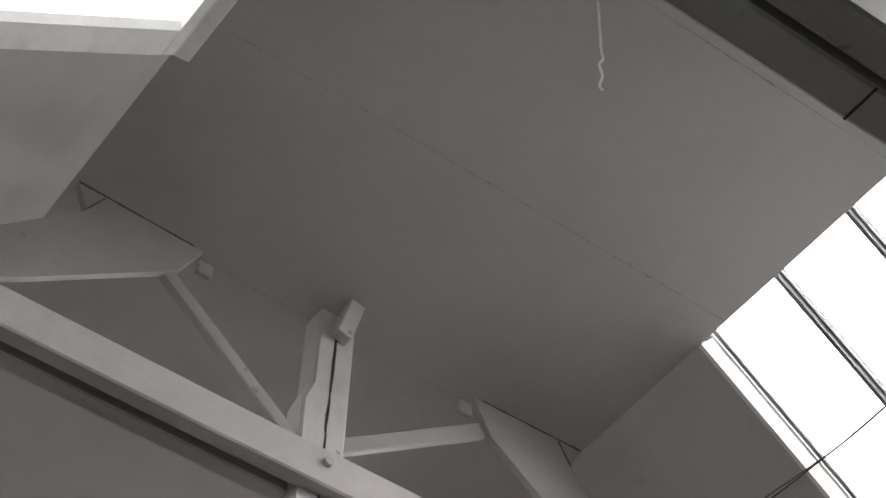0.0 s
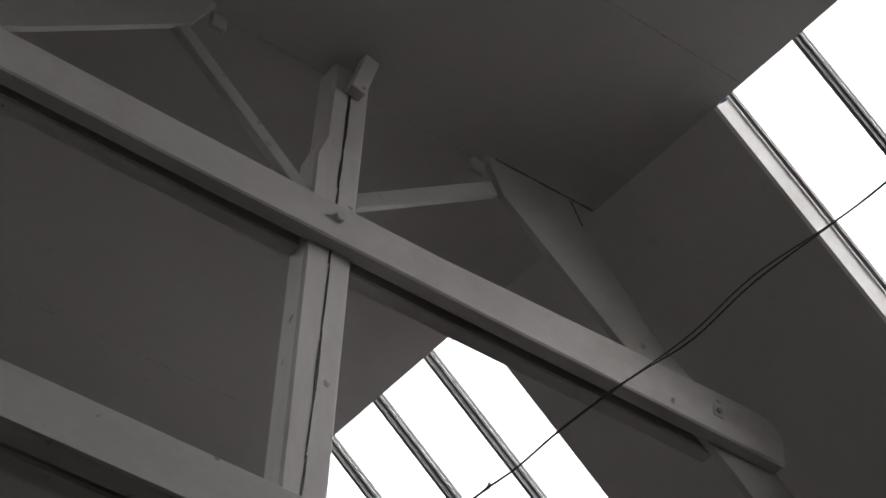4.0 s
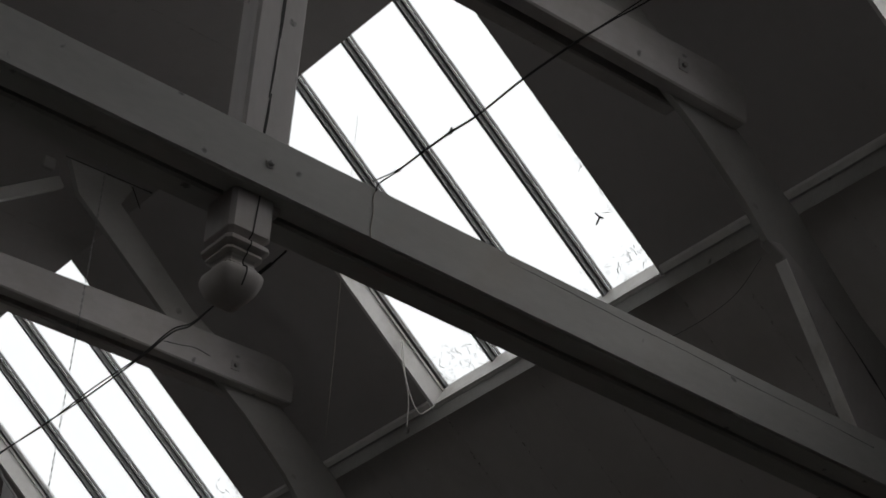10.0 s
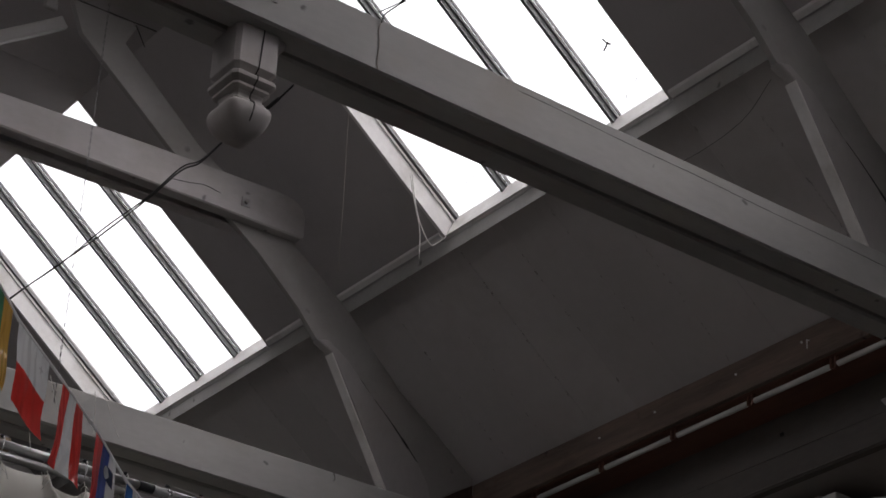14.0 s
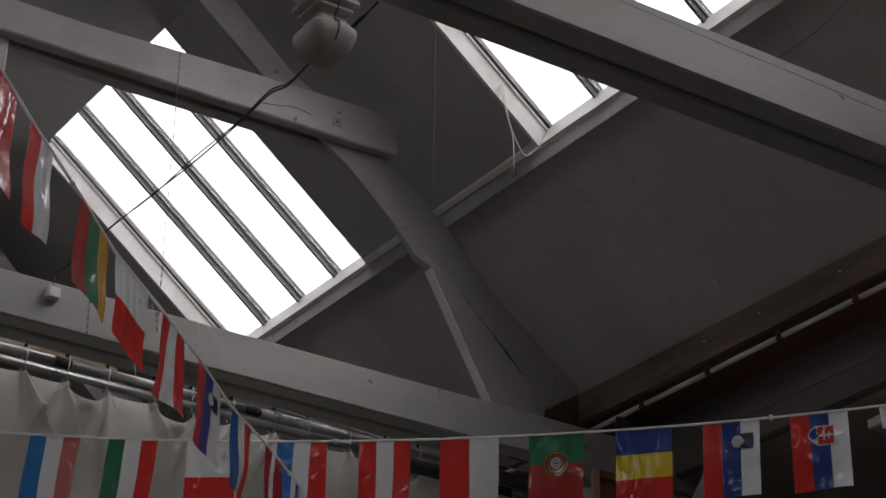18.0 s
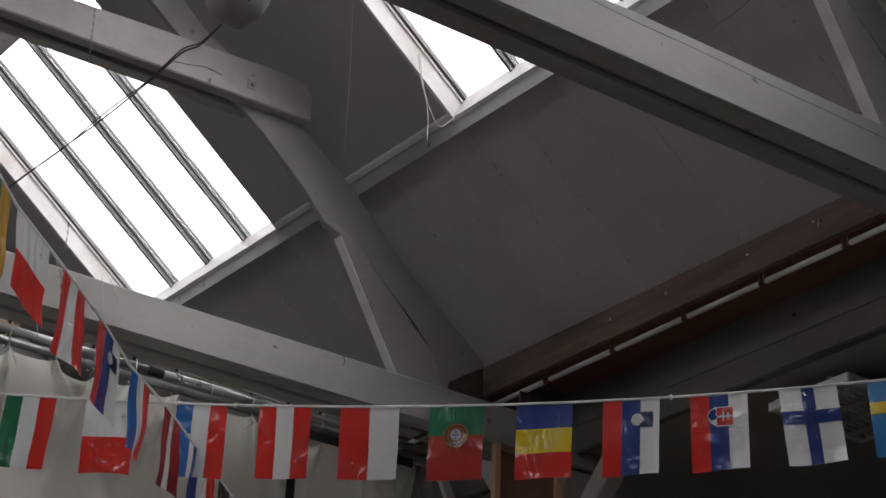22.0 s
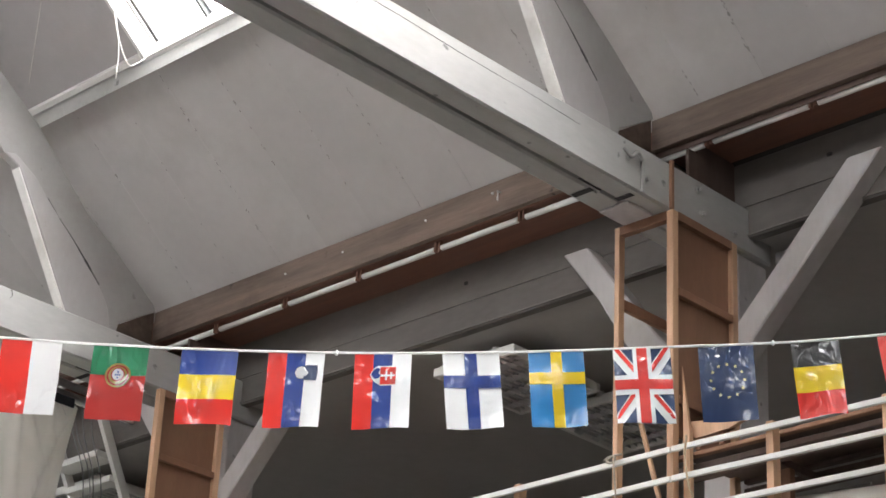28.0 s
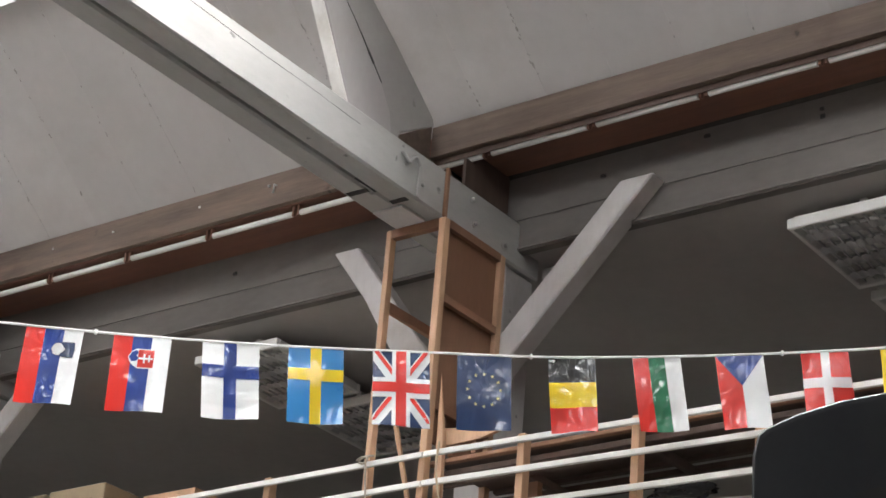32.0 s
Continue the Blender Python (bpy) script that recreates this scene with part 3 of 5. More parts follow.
for k, (y0, y1) in enumerate(zip([Y0] + [y + 0.15 for y in ENDS], ENDS + [Y1])):
    # the nearer bays hang a little higher than the far ones
    low, sof = (7.322, 7.336) if k < 3 else (7.296, 7.294)
    for left in (False, True):
        f_ = mx if left else (lambda x: x)
        for name, xa, xb, ya, yb, za, zb, mat, label, category in (
                ("eaves_plank", 8.49, 8.53, y0, y1, low, 7.52, M_BROWN, "brown-stained knotty plank under the ceiling edge", "beam"),
                ("eaves_lip", 8.5305, 8.5335, y0, y1, 7.284, 7.34, M_INFILL, "dark strip that half hides the tubes", "trim"),
                ("eaves_soffit", 8.534, 8.926, y0 - 0.14, y1, sof, sof + 0.03, M_SOFFIT, "red-brown stained soffit board", "trim")):
            if k >= 3 and name == "eaves_lip":
                continue
            structure(name, soften(bx(nb(), min(f_(xa), f_(xb)), max(f_(xa), f_(xb)), ya, yb, za, zb), 0.003), mat, label, category)
along("eaves_back", 8.56, 8.60, 7.368, 7.54, M_SOFFIT, "dark red-brown board behind the eaves plank", "trim", 0.003)
along("wall_plate", 8.93, 9.22, 7.036, 7.45, M_PLATE, "wall plate, its grey-white paint darkened for shade", "beam", 0.004)
along("lower_wall_plate", 8.9315, 8.995, 6.835, 7.0345, M_PLATE, "lower wall plate, its grey-white paint darkened for shade", "beam", 0.004)
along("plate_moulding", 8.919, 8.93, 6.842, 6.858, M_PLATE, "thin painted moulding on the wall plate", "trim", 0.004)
b = nb()
for y, z, w, h in ((5.176, 7.268, 0.02, 0.012), (4.483, 7.25, 0.013, 0.011), (4.479, 7.204, 0.016, 0.013), (5.842, 7.186, 0.018, 0.011), (7.1, 7.21, 0.014, 0.012), (8.6, 7.17, 0.016, 0.012)):
    bx(b, 8.9275, 8.9295, y - w, y + w, z - h, z + h)
structure("plate_holes", soften(b, 0.004), M_CABLE, "small dark nail holes in the wall plate", "marks")
for left in (False, True):
    a, b = (mx(13.25), mx(8.998)) if left else (8.998, 13.25)
    structure("ceiling_aisle", bx(nb(), a, b, Y0, Y1, 6.86, 7.03), M_AISLE, "shaded plaster ceiling over the side gallery", "ceiling")
    a, b = (mx(9.3), mx(9.0)) if left else (9.0, 9.3)
    structure("wall_upper", bx(nb(), a, b, Y0, Y1, 7.452, 8.0), M_AISLE, "shaded upper wall behind the eaves", "wall")


# ---- trusses ----
def truss(y, lift=0.0, back=0.352, sof=7.334, brace=0.0):
    P = thing("roof_truss", (XK, y, 6.734), "white-painted timber roof truss with king post and turned pendant", "roof truss", "roof trusses")
    ya, yb, yc, yd = y, y + 0.08, y + 0.245, y + 0.325
    for a, b in ((ya, ya + 0.146), (ya + 0.176, yd)):
        part("tie_plank", soften(bx(nb(), mx(9.15), 9.15, a, b, 6.734, 7.02), 0.012), M_TIMBER, P)
    for a, b, e, low in ((ya, ya + 0.1, 6.59, 0.0), (ya + 0.15, ya + 0.25, 6.22, -0.01)):
        poly = [(mx(e) + 0.05, 8.54), (3.0, 8.545), (4.3, 8.562 + low), (e - 0.012, 8.594 + low), (e, 8.61), (e, 8.77), (e - 0.03, 8.83), (e - 0.10, 8.872), (e - 0.24, 8.886), (5.4, 8.855), (4.3, 8.80), (3.4, 8.79), (mx(e) + 0.10, 8.785), (mx(e), 8.72), (mx(e), 8.61)]
        part("collar_plank", soften(prism(nb(), [(x, z + lift) for x, z in poly], a, b), 0.01), M_COLLAR, P)
    b = prism(nb(), [(3.553, 6.70), (3.80, 6.70), (3.815, 8.7), (3.83, 9.87), (3.612, 9.87), (3.60, 9.30), (3.553, 9.16)], yb + 0.002, yc - 0.002)
    part("king_post", soften(b, 0.014), M_POST, P)
    # drying crack down the post
    b = nb()
    rk = random.Random(4)
    z = 7.0
    while z < 9.68:
        ln = rk.uniform(0.22, 0.55)
        x0, x1 = 3.663 + 0.017 * (z - 7) + rk.uniform(-0.006, 0.006), 3.667 + 0.017 * (z + ln - 7)
        wmax = rk.uniform(0.006, 0.015)
        for k in range(8):
            u, v = k / 8, (k + 1) / 8
            wd = 0.0025 + wmax * math.sin(math.pi * (u + v) / 2) ** 0.7
            jit = rk.uniform(-0.0012, 0.0012)
            beam(b, (x0 + (x1 - x0) * u + jit, yb + 0.0005, z + ln * u), (x0 + (x1 - x0) * v + jit, yb + 0.0005, z + ln * v + 0.004), wd, 0.004, side=(1, 0, 0))
        z += ln * 0.93
    part("drying_crack", b, M_CABLE, P, "dark drying crack in the post")
    # squared pendant under the tie
    cx, cy = 3.648, (yb + yc) / 2
    prof = [(0.106, 6.73), (0.106, 6.540), (0.103, 6.535), (0.080, 6.510), (0.083, 6.504), (0.104, 6.496), (0.109, 6.490), (0.109, 6.474), (0.102, 6.468), (0.084, 6.456), (0.090, 6.450), (0.092, 6.438), (0.086, 6.434), (0.073, 6.426), (0.068, 6.412), (0.069, 6.398), (0.078, 6.388), (0.080, 6.380)]
    b = lathe(nb(), prof, cx, cy, 32, square=True)
    for v in b.verts:
        v.co.y = cy + 0.008 + (v.co.y - cy) * 1.08
    part("pendant_block", b, M_POST, P)
    prof2 = [(0.080, 6.379), (0.099, 6.370), (0.110, 6.358), (0.115, 6.343), (0.114, 6.325), (0.107, 6.302), (0.094, 6.274), (0.074, 6.246), (0.050, 6.226), (0.024, 6.214)]
    b = nb()
    rings = []
    for r, z in prof2:
        r *= 0.93
        ring = []
        for k in range(40):
            a = k * 2 * math.pi / 40
            c_, s_ = math.cos(a), math.sin(a)
            q = r / (abs(c_) ** 6 + abs(s_) ** 6) ** (1 / 6)
            ring.append(b.verts.new((cx + q * c_, cy + 0.008 + 1.08 * q * s_, z)))
        rings.append(ring)
    for ra, rb in zip(rings, rings[1:]):
        for k in range(40):
            b.faces.new((ra[k], rb[k], rb[(k + 1) % 40], ra[(k + 1) % 40])).smooth = True
    b.faces.new(rings[0][::-1])
    b.faces.new(rings[-1])
    bmesh.ops.recalc_face_normals(b, faces=b.faces)
    part("pendant_knob", b, M_POST, P)
    b = nb()
    line = [(cx + 0.018 - 0.055 * (6.73 - z), cy + 0.007 - 1.08 * r, z) for r, z in prof + prof2[1:7]]
    for p, q in zip(line, line[1:]):
        beam(b, p, q, 0.0045, 0.006, side=(1, 0, 0))
    part("pendant_crack", b, M_CABLE, P, "dark crack through the pendant")
    part("king_cleat", soften(beam(nb(), (3.72, y + 0.042, 9.66), (3.79, y + 0.042, 9.945), 0.075, 0.092), 0.006), M_POST, P)
    for s in (1, -1):
        def X(x):
            return x if s > 0 else 7.49 - x
        # principal rafter
        up = [(4.60, 9.80), (5.33, 9.82), (5.26, 9.65), (5.82, 9.09), (6.55, 8.63), (7.03, 8.28), (6.93, 7.95), (6.80, 7.975), (6.645, 8.15), (6.28, 8.465), (5.5, 8.98), (4.72, 9.57)]
        if brace:      # the far truss has a slimmer rafter
            up[:3], up[3], up[-2:] = [(4.70, 9.80), (5.20, 9.81), (5.12, 9.63)], (5.77, 9.07), [(5.54, 8.98), (4.80, 9.57)]
        foot = [(7.034, 8.276), (7.28, 8.03), (7.52, 7.80), (7.80, 7.61), (8.16, 7.34), (8.17, 7.30), (7.88, 7.125), (7.86, 7.03), (7.78, 7.03), (7.70, 7.22), (7.55, 7.42), (7.40, 7.58), (7.2, 7.78), (6.904, 7.948)]
        b = prism(nb(), [(X(x), z) for x, z in up[:6] + foot[1:] + up[7:]], yb + 0.003, yb + 0.046)
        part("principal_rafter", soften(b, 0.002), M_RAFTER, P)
        # bent leg below the purlin, in front of the rafter
        leg = [(6.80, 7.975), (6.93, 7.92), (7.19, 7.50), (7.45, 7.022), (7.82, 7.022), (7.78, 7.19), (7.68, 7.335), (7.54, 7.47), (7.40, 7.60), (7.24, 7.735), (7.07, 7.90), (6.90, 8.00)]
        b = prism(nb(), [(X(x), z) for x, z in leg], ya + 0.079, ya + 0.15)
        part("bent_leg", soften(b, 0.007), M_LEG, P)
        # a pale strip makes the leg's underside look lit by its colour
        b = beam(nb(), (X(6.931), ya + 0.114, 7.910), (X(7.446), ya + 0.114, 7.027), 0.074, 0.012)
        part("leg_facing", b, M_FRAME, P, "pale strip for the lit underside of the leg")
        # open check along the outer edge of the leg
        b = nb()
        for xa, za, xb, zb, w in ((7.30, 7.675, 7.40, 7.593, 0.002), (7.40, 7.593, 7.47, 7.53, 0.004), (7.47, 7.53, 7.54, 7.463, 0.009), (7.54, 7.463, 7.60, 7.405, 0.016), (7.60, 7.405, 7.68, 7.327, 0.006)):
            beam(b, (X(xa), ya + 0.0785, za), (X(xb), ya + 0.0785, zb), 0.003, w)
        part("leg_check", b, M_CABLE, P, "dark check in the leg")
        ends = ((3.80, 8.975), (4.68, 9.62)) if s > 0 else ((3.78, 8.73), (4.82, 9.60))
        b = beam(nb(), (X(ends[0][0]), yb + 0.05, ends[0][1]), (X(ends[1][0]), yb + 0.05, ends[1][1]), 0.05, 0.09)
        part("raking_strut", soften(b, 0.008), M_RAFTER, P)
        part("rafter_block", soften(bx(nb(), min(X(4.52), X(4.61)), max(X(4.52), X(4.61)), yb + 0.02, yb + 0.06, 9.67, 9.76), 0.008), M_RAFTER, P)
        # shadow gap under the ceiling and at the wedge, laid on as dark strips
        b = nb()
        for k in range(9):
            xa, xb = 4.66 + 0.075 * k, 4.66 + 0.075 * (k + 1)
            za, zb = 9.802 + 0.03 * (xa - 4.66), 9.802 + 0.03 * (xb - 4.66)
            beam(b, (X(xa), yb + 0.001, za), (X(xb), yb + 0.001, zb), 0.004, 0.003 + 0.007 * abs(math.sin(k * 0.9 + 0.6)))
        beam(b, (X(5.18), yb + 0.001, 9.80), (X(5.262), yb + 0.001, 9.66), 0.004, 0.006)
        part("open_joint", b, M_JOINT, P, "dark strip for the shadow gap at the rafter head")
        # post and braces
        px = sorted((X(8.86), X(9.14)))
        part("post", soften(bx(nb(), px[0], px[1], y + 0.03, y + 0.28, 0.0, 6.732), 0.012), M_POST, P)
        part("post_shoe", soften(bx(nb(), min(X(7.98), X(8.19)), max(X(7.98), X(8.19)), ya + 0.10, yd - 0.02, 6.718, 6.7335), 0.005), M_POST, P)
        part("packing_block", soften(bx(nb(), min(X(7.80), X(7.95)), max(X(7.80), X(7.95)), ya + 0.147, ya + 0.175, 6.72, 6.80), 0.003), M_TIMBER, P)
        for xa, xb, w0, w1 in ((7.62, 7.80, 0.135, 0.15), (7.92, 7.96, 0.04, 0.15), (7.74, 7.78, 0.17, 0.30)):
            b = bx(nb(), min(X(xa), X(xb)), max(X(xa), X(xb)), ya + w0, ya + w1, 6.7315, 6.7335)
            part("mortise_slot", b, M_CABLE, P, "dark slot under the tie planks")
        part("eaves_infill", prism(nb(), [(X(8.488), 7.53), (X(8.23), 7.355), (X(7.99), 7.205), (X(7.99), 7.025), (X(8.488), 7.025)], y + back, y + back + 0.02), M_BROWN, P, "brown board closing the eaves")
        for xa, xb, ya_, top in ((8.492, 8.926, back, sof - 0.004), (8.50, 8.584, 0.09, sof - 0.074), (8.585, 8.926, 0.09, sof - 0.004)):
            part("eaves_infill", bx(nb(), min(X(xa), X(xb)), max(X(xa), X(xb)), y + ya_, y + ya_ + 0.02, 7.025, top), M_INFILL, P, "dark board closing the eaves")
        part("filler_block", soften(bx(nb(), min(X(7.7), X(8.84)), max(X(7.7), X(8.84)), yb + 0.003, yc - 0.003, 6.745, 6.9), 0.005), M_POST, P)
        for poly in ([(y - 0.71, 7.09), (y + 0.10, 6.24), (y + 0.10, 6.01), (y - 0.93, 7.09)],
                     [(y + 1.14, 7.09), (y + 1.33, 7.09), (y + 1.05, 6.72), (y + 0.82, 6.35), (y + 0.62, 6.10), (y + 0.42, 5.93), (y + 0.27, 5.86), (y + 0.27, 6.0), (y + 0.61, 6.385)]):
            bm_ = nb()
            if brace and poly[0][0] < y:
                poly = [(y - 0.46, 6.836), (y + 0.10, 6.24), (y + 0.10, 6.01), (y - 0.68, 6.836)]
            poly = [(a - 0.006 * a + (brace if a > y + 0.2 else 0.0), 1.6 + (c - 1.6) * 0.994) for a, c in poly]
            lo = [bm_.verts.new((X(8.81), a, c)) for a, c in poly]
            hi = [bm_.verts.new((X(8.955), a, c)) for a, c in poly]
            bm_.faces.new(lo)
            bm_.faces.new(hi[::-1])
            for k in range(len(poly)):
                bm_.faces.new((lo[k], hi[k], hi[(k + 1) % len(poly)], lo[(k + 1) % len(poly)]))
            bmesh.ops.recalc_face_normals(bm_, faces=bm_.faces)
            part("post_brace", soften(bm_, 0.01), M_POST, P)
        # iron bolts
        for x, z in ((3.665, 6.87), (7.86, 6.91), (8.0, 6.83), (8.46, 6.955), (8.5, 6.82), (8.79, 6.81)):
            if s < 0 and x < 4:
                continue
            b2 = nb()
            sweep(b2, [(X(x), y - 0.006, z), (X(x), y + 0.002, z)], 0.024, 12)
            bolt = part("bolt_plate", b2, M_TIMBER, P)
            part("bolt_head", sweep(nb(), [(X(x), y - 0.028, z), (X(x), y - 0.0065, z)], 0.013, 6), M_TIMBER, bolt)
        b = soften(bx(nb(), X(6.11) - 0.034, X(6.11) + 0.034, y - 0.006, y + 0.002, 8.701, 8.769), 0.002)
        washer = part("square_washer", b, M_LEG, P)
        part("bolt", sweep(nb(), [(X(6.11), y - 0.024, 8.735), (X(6.11), y - 0.0065, 8.735)], 0.016, 6), M_DIRT, washer)
    b = sweep(nb(), [(XK - 0.04, y - 0.03, 8.695), (XK - 0.04, y + 0.002, 8.695)], 0.026, 12)
    part("bolt", b, M_TIMBER, P)
    return P


first = truss(FRONTS[2])
near = truss(FRONTS[1] + 0.07)
part("splice_joint", bx(nb(), 3.052, 3.062, FRONTS[1] + 0.245, FRONTS[1] + 0.392, 6.7315, 6.7335), M_CABLE, near, "dark splice joint under the tie plank")
third = truss(FRONTS[3], 0.035, 0.512, 7.292, -0.2)
for y in (FRONTS[0], FRONTS[4]):
    copy_thing(first, Matrix.Translation((XK, y, 6.734)))


# ---- fluorescent tubes under the eaves plank ----
def tube_light(y0, rise=0.0):
    t = thing("tube_light", (8.56, y0, 7.25 + rise), "bare white fluorescent tube in brown holders", "lamp", "tube lights along the eaves")
    part("tube", sweep(nb(), [(8.56, y0 + 0.03, 7.243 + rise), (8.56, y0 + 0.665, 7.243 + rise)], 0.019, 10), M_TUBE, t)
    for yy in (y0 + 0.004, y0 + 0.668):
        part("holder", bx(nb(), 8.546, 8.574, yy + 0.003, yy + 0.017, 7.224 + rise, 7.292 + rise), M_SOFFIT, t)
    return t


b = nb()
for k in range(64):
    t0, t1 = k / 64, (k + 1.06) / 64
    w = noise.noise(Vector((k * 0.21, 3.1, 0)))
    xa, xb = 5.0 + 2.45 * t0, 5.0 + 2.45 * t1
    za, zb = (6.972 - 0.035 * q + 0.0025 * math.sin(q * 17) for q in (t0, t1))
    beam(b, (xa, FRONTS[2] - 0.0004, za), (xb, FRONTS[2] - 0.0004, zb), 0.002, 0.0007 + 0.0045 * max(0, w))
part("tie_crack", b, M_CABLE, first, "long drying crack in the tie plank")
tube0 = tube_light(7.80)
tube1 = tube_light(7.80 - 0.702 * 2, 0.045)
for k in range(-9, 12):
    if k > 0 or k == -1:
        copy_thing(tube0, Matrix.Translation((8.56, 7.80 + 0.702 * k, 7.25)))
    elif k < -2:
        copy_thing(tube1, Matrix.Translation((8.56, 7.80 + 0.702 * k, 7.295)))

# ---- gallery ----
structure("gallery_floor", bx(nb(), 8.16, 13.2, Y0, Y1, 4.2, 4.4), M_GFLOOR, "grey timber gallery floor", "floor")
structure("wall_gallery", bx(nb(), 9.0, 9.2, Y0, Y1, 0, 4.2), M_PLASTER, "unseen wall below the gallery, dark to limit bounced light", "wall")


def railing(y0, y1, first_post):
    r = thing("railing", (8.2, (y0 + y1) / 2, 4.4), "gallery railing with white rails on raw pine posts", "railing", "gallery railings")
    fall = 0.022 if y0 < 5 else 0.0
    for z in (5.336, 5.178, 5.002, 4.832, 4.662):
        part("rail", soften(beam(nb(), (8.166, y0, z - fall * (6.35 - y0)), (8.166, y1, z), 0.03, 0.022, side=(0, 0, 1)), 0.003), M_WHITE, r)
    y = first_post
    while y < y1 - 0.1:
        part("rail_post", soften(bx(nb(), 8.18, 8.24, y - 0.022, y + 0.022, 4.4, 5.375 - fall * (6.35 - y)), 0.003), M_PINE, r)
        y += 0.667
    return r


railing(1.2, 6.35, 1.757)
railing(6.36, 11.5, 7.426)


def post_frame(y, sided=True):
    p = thing("post_frame", (8.5, y, 4.4), "raw pine and plywood frame boxed round the gallery post", "frame", "frames round the posts")
    x0, x1, ya, yb = 8.2, 8.78, y - 0.03, y + 0.34
    for x, yy, w in ((x0, ya, 0.045), (x1 - 0.05, ya, 0.04)) + (((x0, yb, 0.035),) if sided else ()):
        part("upright", soften(bx(nb(), x, x + 0.05, yy, yy + w, 4.4, 6.728), 0.004), M_PINE, p)
    part("plywood_panel", bx(nb(), x0 + 0.05, x1 - 0.05, ya + 0.03, ya + 0.045, 6.262, 6.70), M_PLY, p)
    part("plywood_panel", bx(nb(), x0 + 0.05, x1 - 0.05, ya + 0.03, ya + 0.045, 5.45, 6.258), M_PLY, p)
    for z in (6.235, 5.62):
        part("panel_rail", soften(bx(nb(), x0 + 0.05, x1 - 0.05, ya - 0.005, ya + 0.03, z, z + 0.045), 0.003), M_PLY, p)
    part("top_rail", bx(nb(), x0 + 0.05, x1 - 0.05, ya, ya + 0.03, 6.68, 6.728), M_PLY, p)
    if not sided:
        return p
    part("side_rail", soften(bx(nb(), x0, x0 + 0.045, ya + 0.045, yb, 6.675, 6.728), 0.003), M_PLY, p)
    part("back_rail", soften(bx(nb(), x0 + 0.051, x1, yb, yb + 0.03, 6.25, 6.31), 0.003), M_PLY, p)
    return p


f0 = post_frame(6.4)
post_frame(10.727, False)
copy_thing(f0, Matrix.Translation((8.5, 2.073, 4.4)))


# ---- flags ----
DIR = Vector((0.63824, -0.76984, 0)).normalized()
ORG = Vector((5.6028, 7.8369, 0))


def string_z(s):
    return 5.414 - 0.002 * max(0, -s) ** 2 + 0.0215 * (s - 1.1) ** 2 - 0.016 * min(1, max(0, (s - 2.7) / 0.6))


def string_point(s):
    p = ORG + DIR * s
    q = Vector((p.x, p.y, string_z(s)))
    return EYE + (q - EYE) * nearer(s)


EYE = Vector((0, 0, 1.6))


def nearer(s):
    """The row swings in towards the hall before it reaches the railing."""
    return 1 - 0.0105 * max(0, s - 2.0) ** 2


def flag(name, a, b, drop, bands, across, extra=None, label="", seed=0, tilt=0.0, wavy=0.0):
    """A foil flag hung by its top edge from a to b. bands: (share, material) from the first side or from the top."""
    a, b = Vector(a), Vector(b)
    mats, faces = [], []
    tot = sum(w for w, _ in bands)
    cuts = [0.0]
    for w, m in bands:
        cuts.append(cuts[-1] + w / tot)
    us, vs = [i / 8 for i in range(9)], [i / 10 for i in range(11)]
    base = us if across else vs
    base = sorted(set([round(x, 4) for x in base if all(abs(x - c) > 0.03 for c in cuts)] + [round(c, 4) for c in cuts]))
    us, vs = (base, vs) if across else (us, base)
    rnd = random.Random(seed)
    ph, ph2, amp = rnd.uniform(0, 6), rnd.uniform(0, 6), rnd.uniform(0.008, 0.018)
    side = (b - a)
    w = side.length
    hor = Vector((side.x, side.y, 0)).normalized()
    out = Vector((hor.y, -hor.x, 0))

    def P(u, v, off=0.0):
        p = a + side * u + Vector((0, 0, -drop * v)) + hor * (tilt * v * drop)
        bend = amp * v * math.sin(u * 4.4 + ph + 1.5 * v) + 0.006 * math.sin(v * 7 + ph2 + u * 2) * v
        p += hor * (wavy * v * (0.035 * math.sin(v * 5.5 + ph) - 0.02 * math.sin(2.5 * v)) * (1 + 0.4 * u)) + Vector((0, 0, -wavy * 0.05 * v * v * math.sin(u * 3.0 + ph2)))
        return p + out * (bend * (1 + 1.5 * wavy) + off)

    f = thing(name, (a + b) / 2, label, "flag", "bunting flags")
    bm = nb()
    grid = [[bm.verts.new(P(u, v)) for u in us] for v in vs]
    for m in bands:
        if m[1] not in mats:
            mats.append(m[1])
    for j in range(len(vs) - 1):
        for i in range(len(us) - 1):
            fc = bm.faces.new((grid[j][i], grid[j + 1][i], grid[j + 1][i + 1], grid[j][i + 1]))
            mid = (us[i] + us[i + 1]) / 2 if across else (vs[j] + vs[j + 1]) / 2
            k = max(q for q in range(len(bands)) if cuts[q] <= mid)
            fc.material_index = mats.index(bands[k][1])
            fc.smooth = True
    cloth = part("cloth", bm, mats, f)
    for order, (nm, mat, polys) in enumerate(extra or []):
        bm = nb()
        for poly in polys:
            # cut into small pieces so that it follows the folds
            flat = nb()
            flat.faces.new([flat.verts.new((u, v, 0)) for u, v in poly])
            bmesh.ops.triangulate(flat, faces=list(flat.faces))
            if len(polys) < 3:
                bmesh.ops.subdivide_edges(flat, edges=list(flat.edges), cuts=3, use_grid_fill=True)
            for off in (0.0022 + 0.0008 * min(order, 9), -0.0022 - 0.0008 * min(order, 9)):
                at = {v: bm.verts.new(P(v.co.x, v.co.y, off)) for v in flat.verts}
                for fc in flat.faces:
                    bm.faces.new([at[v] for v in fc.verts]).smooth = True
            flat.free()
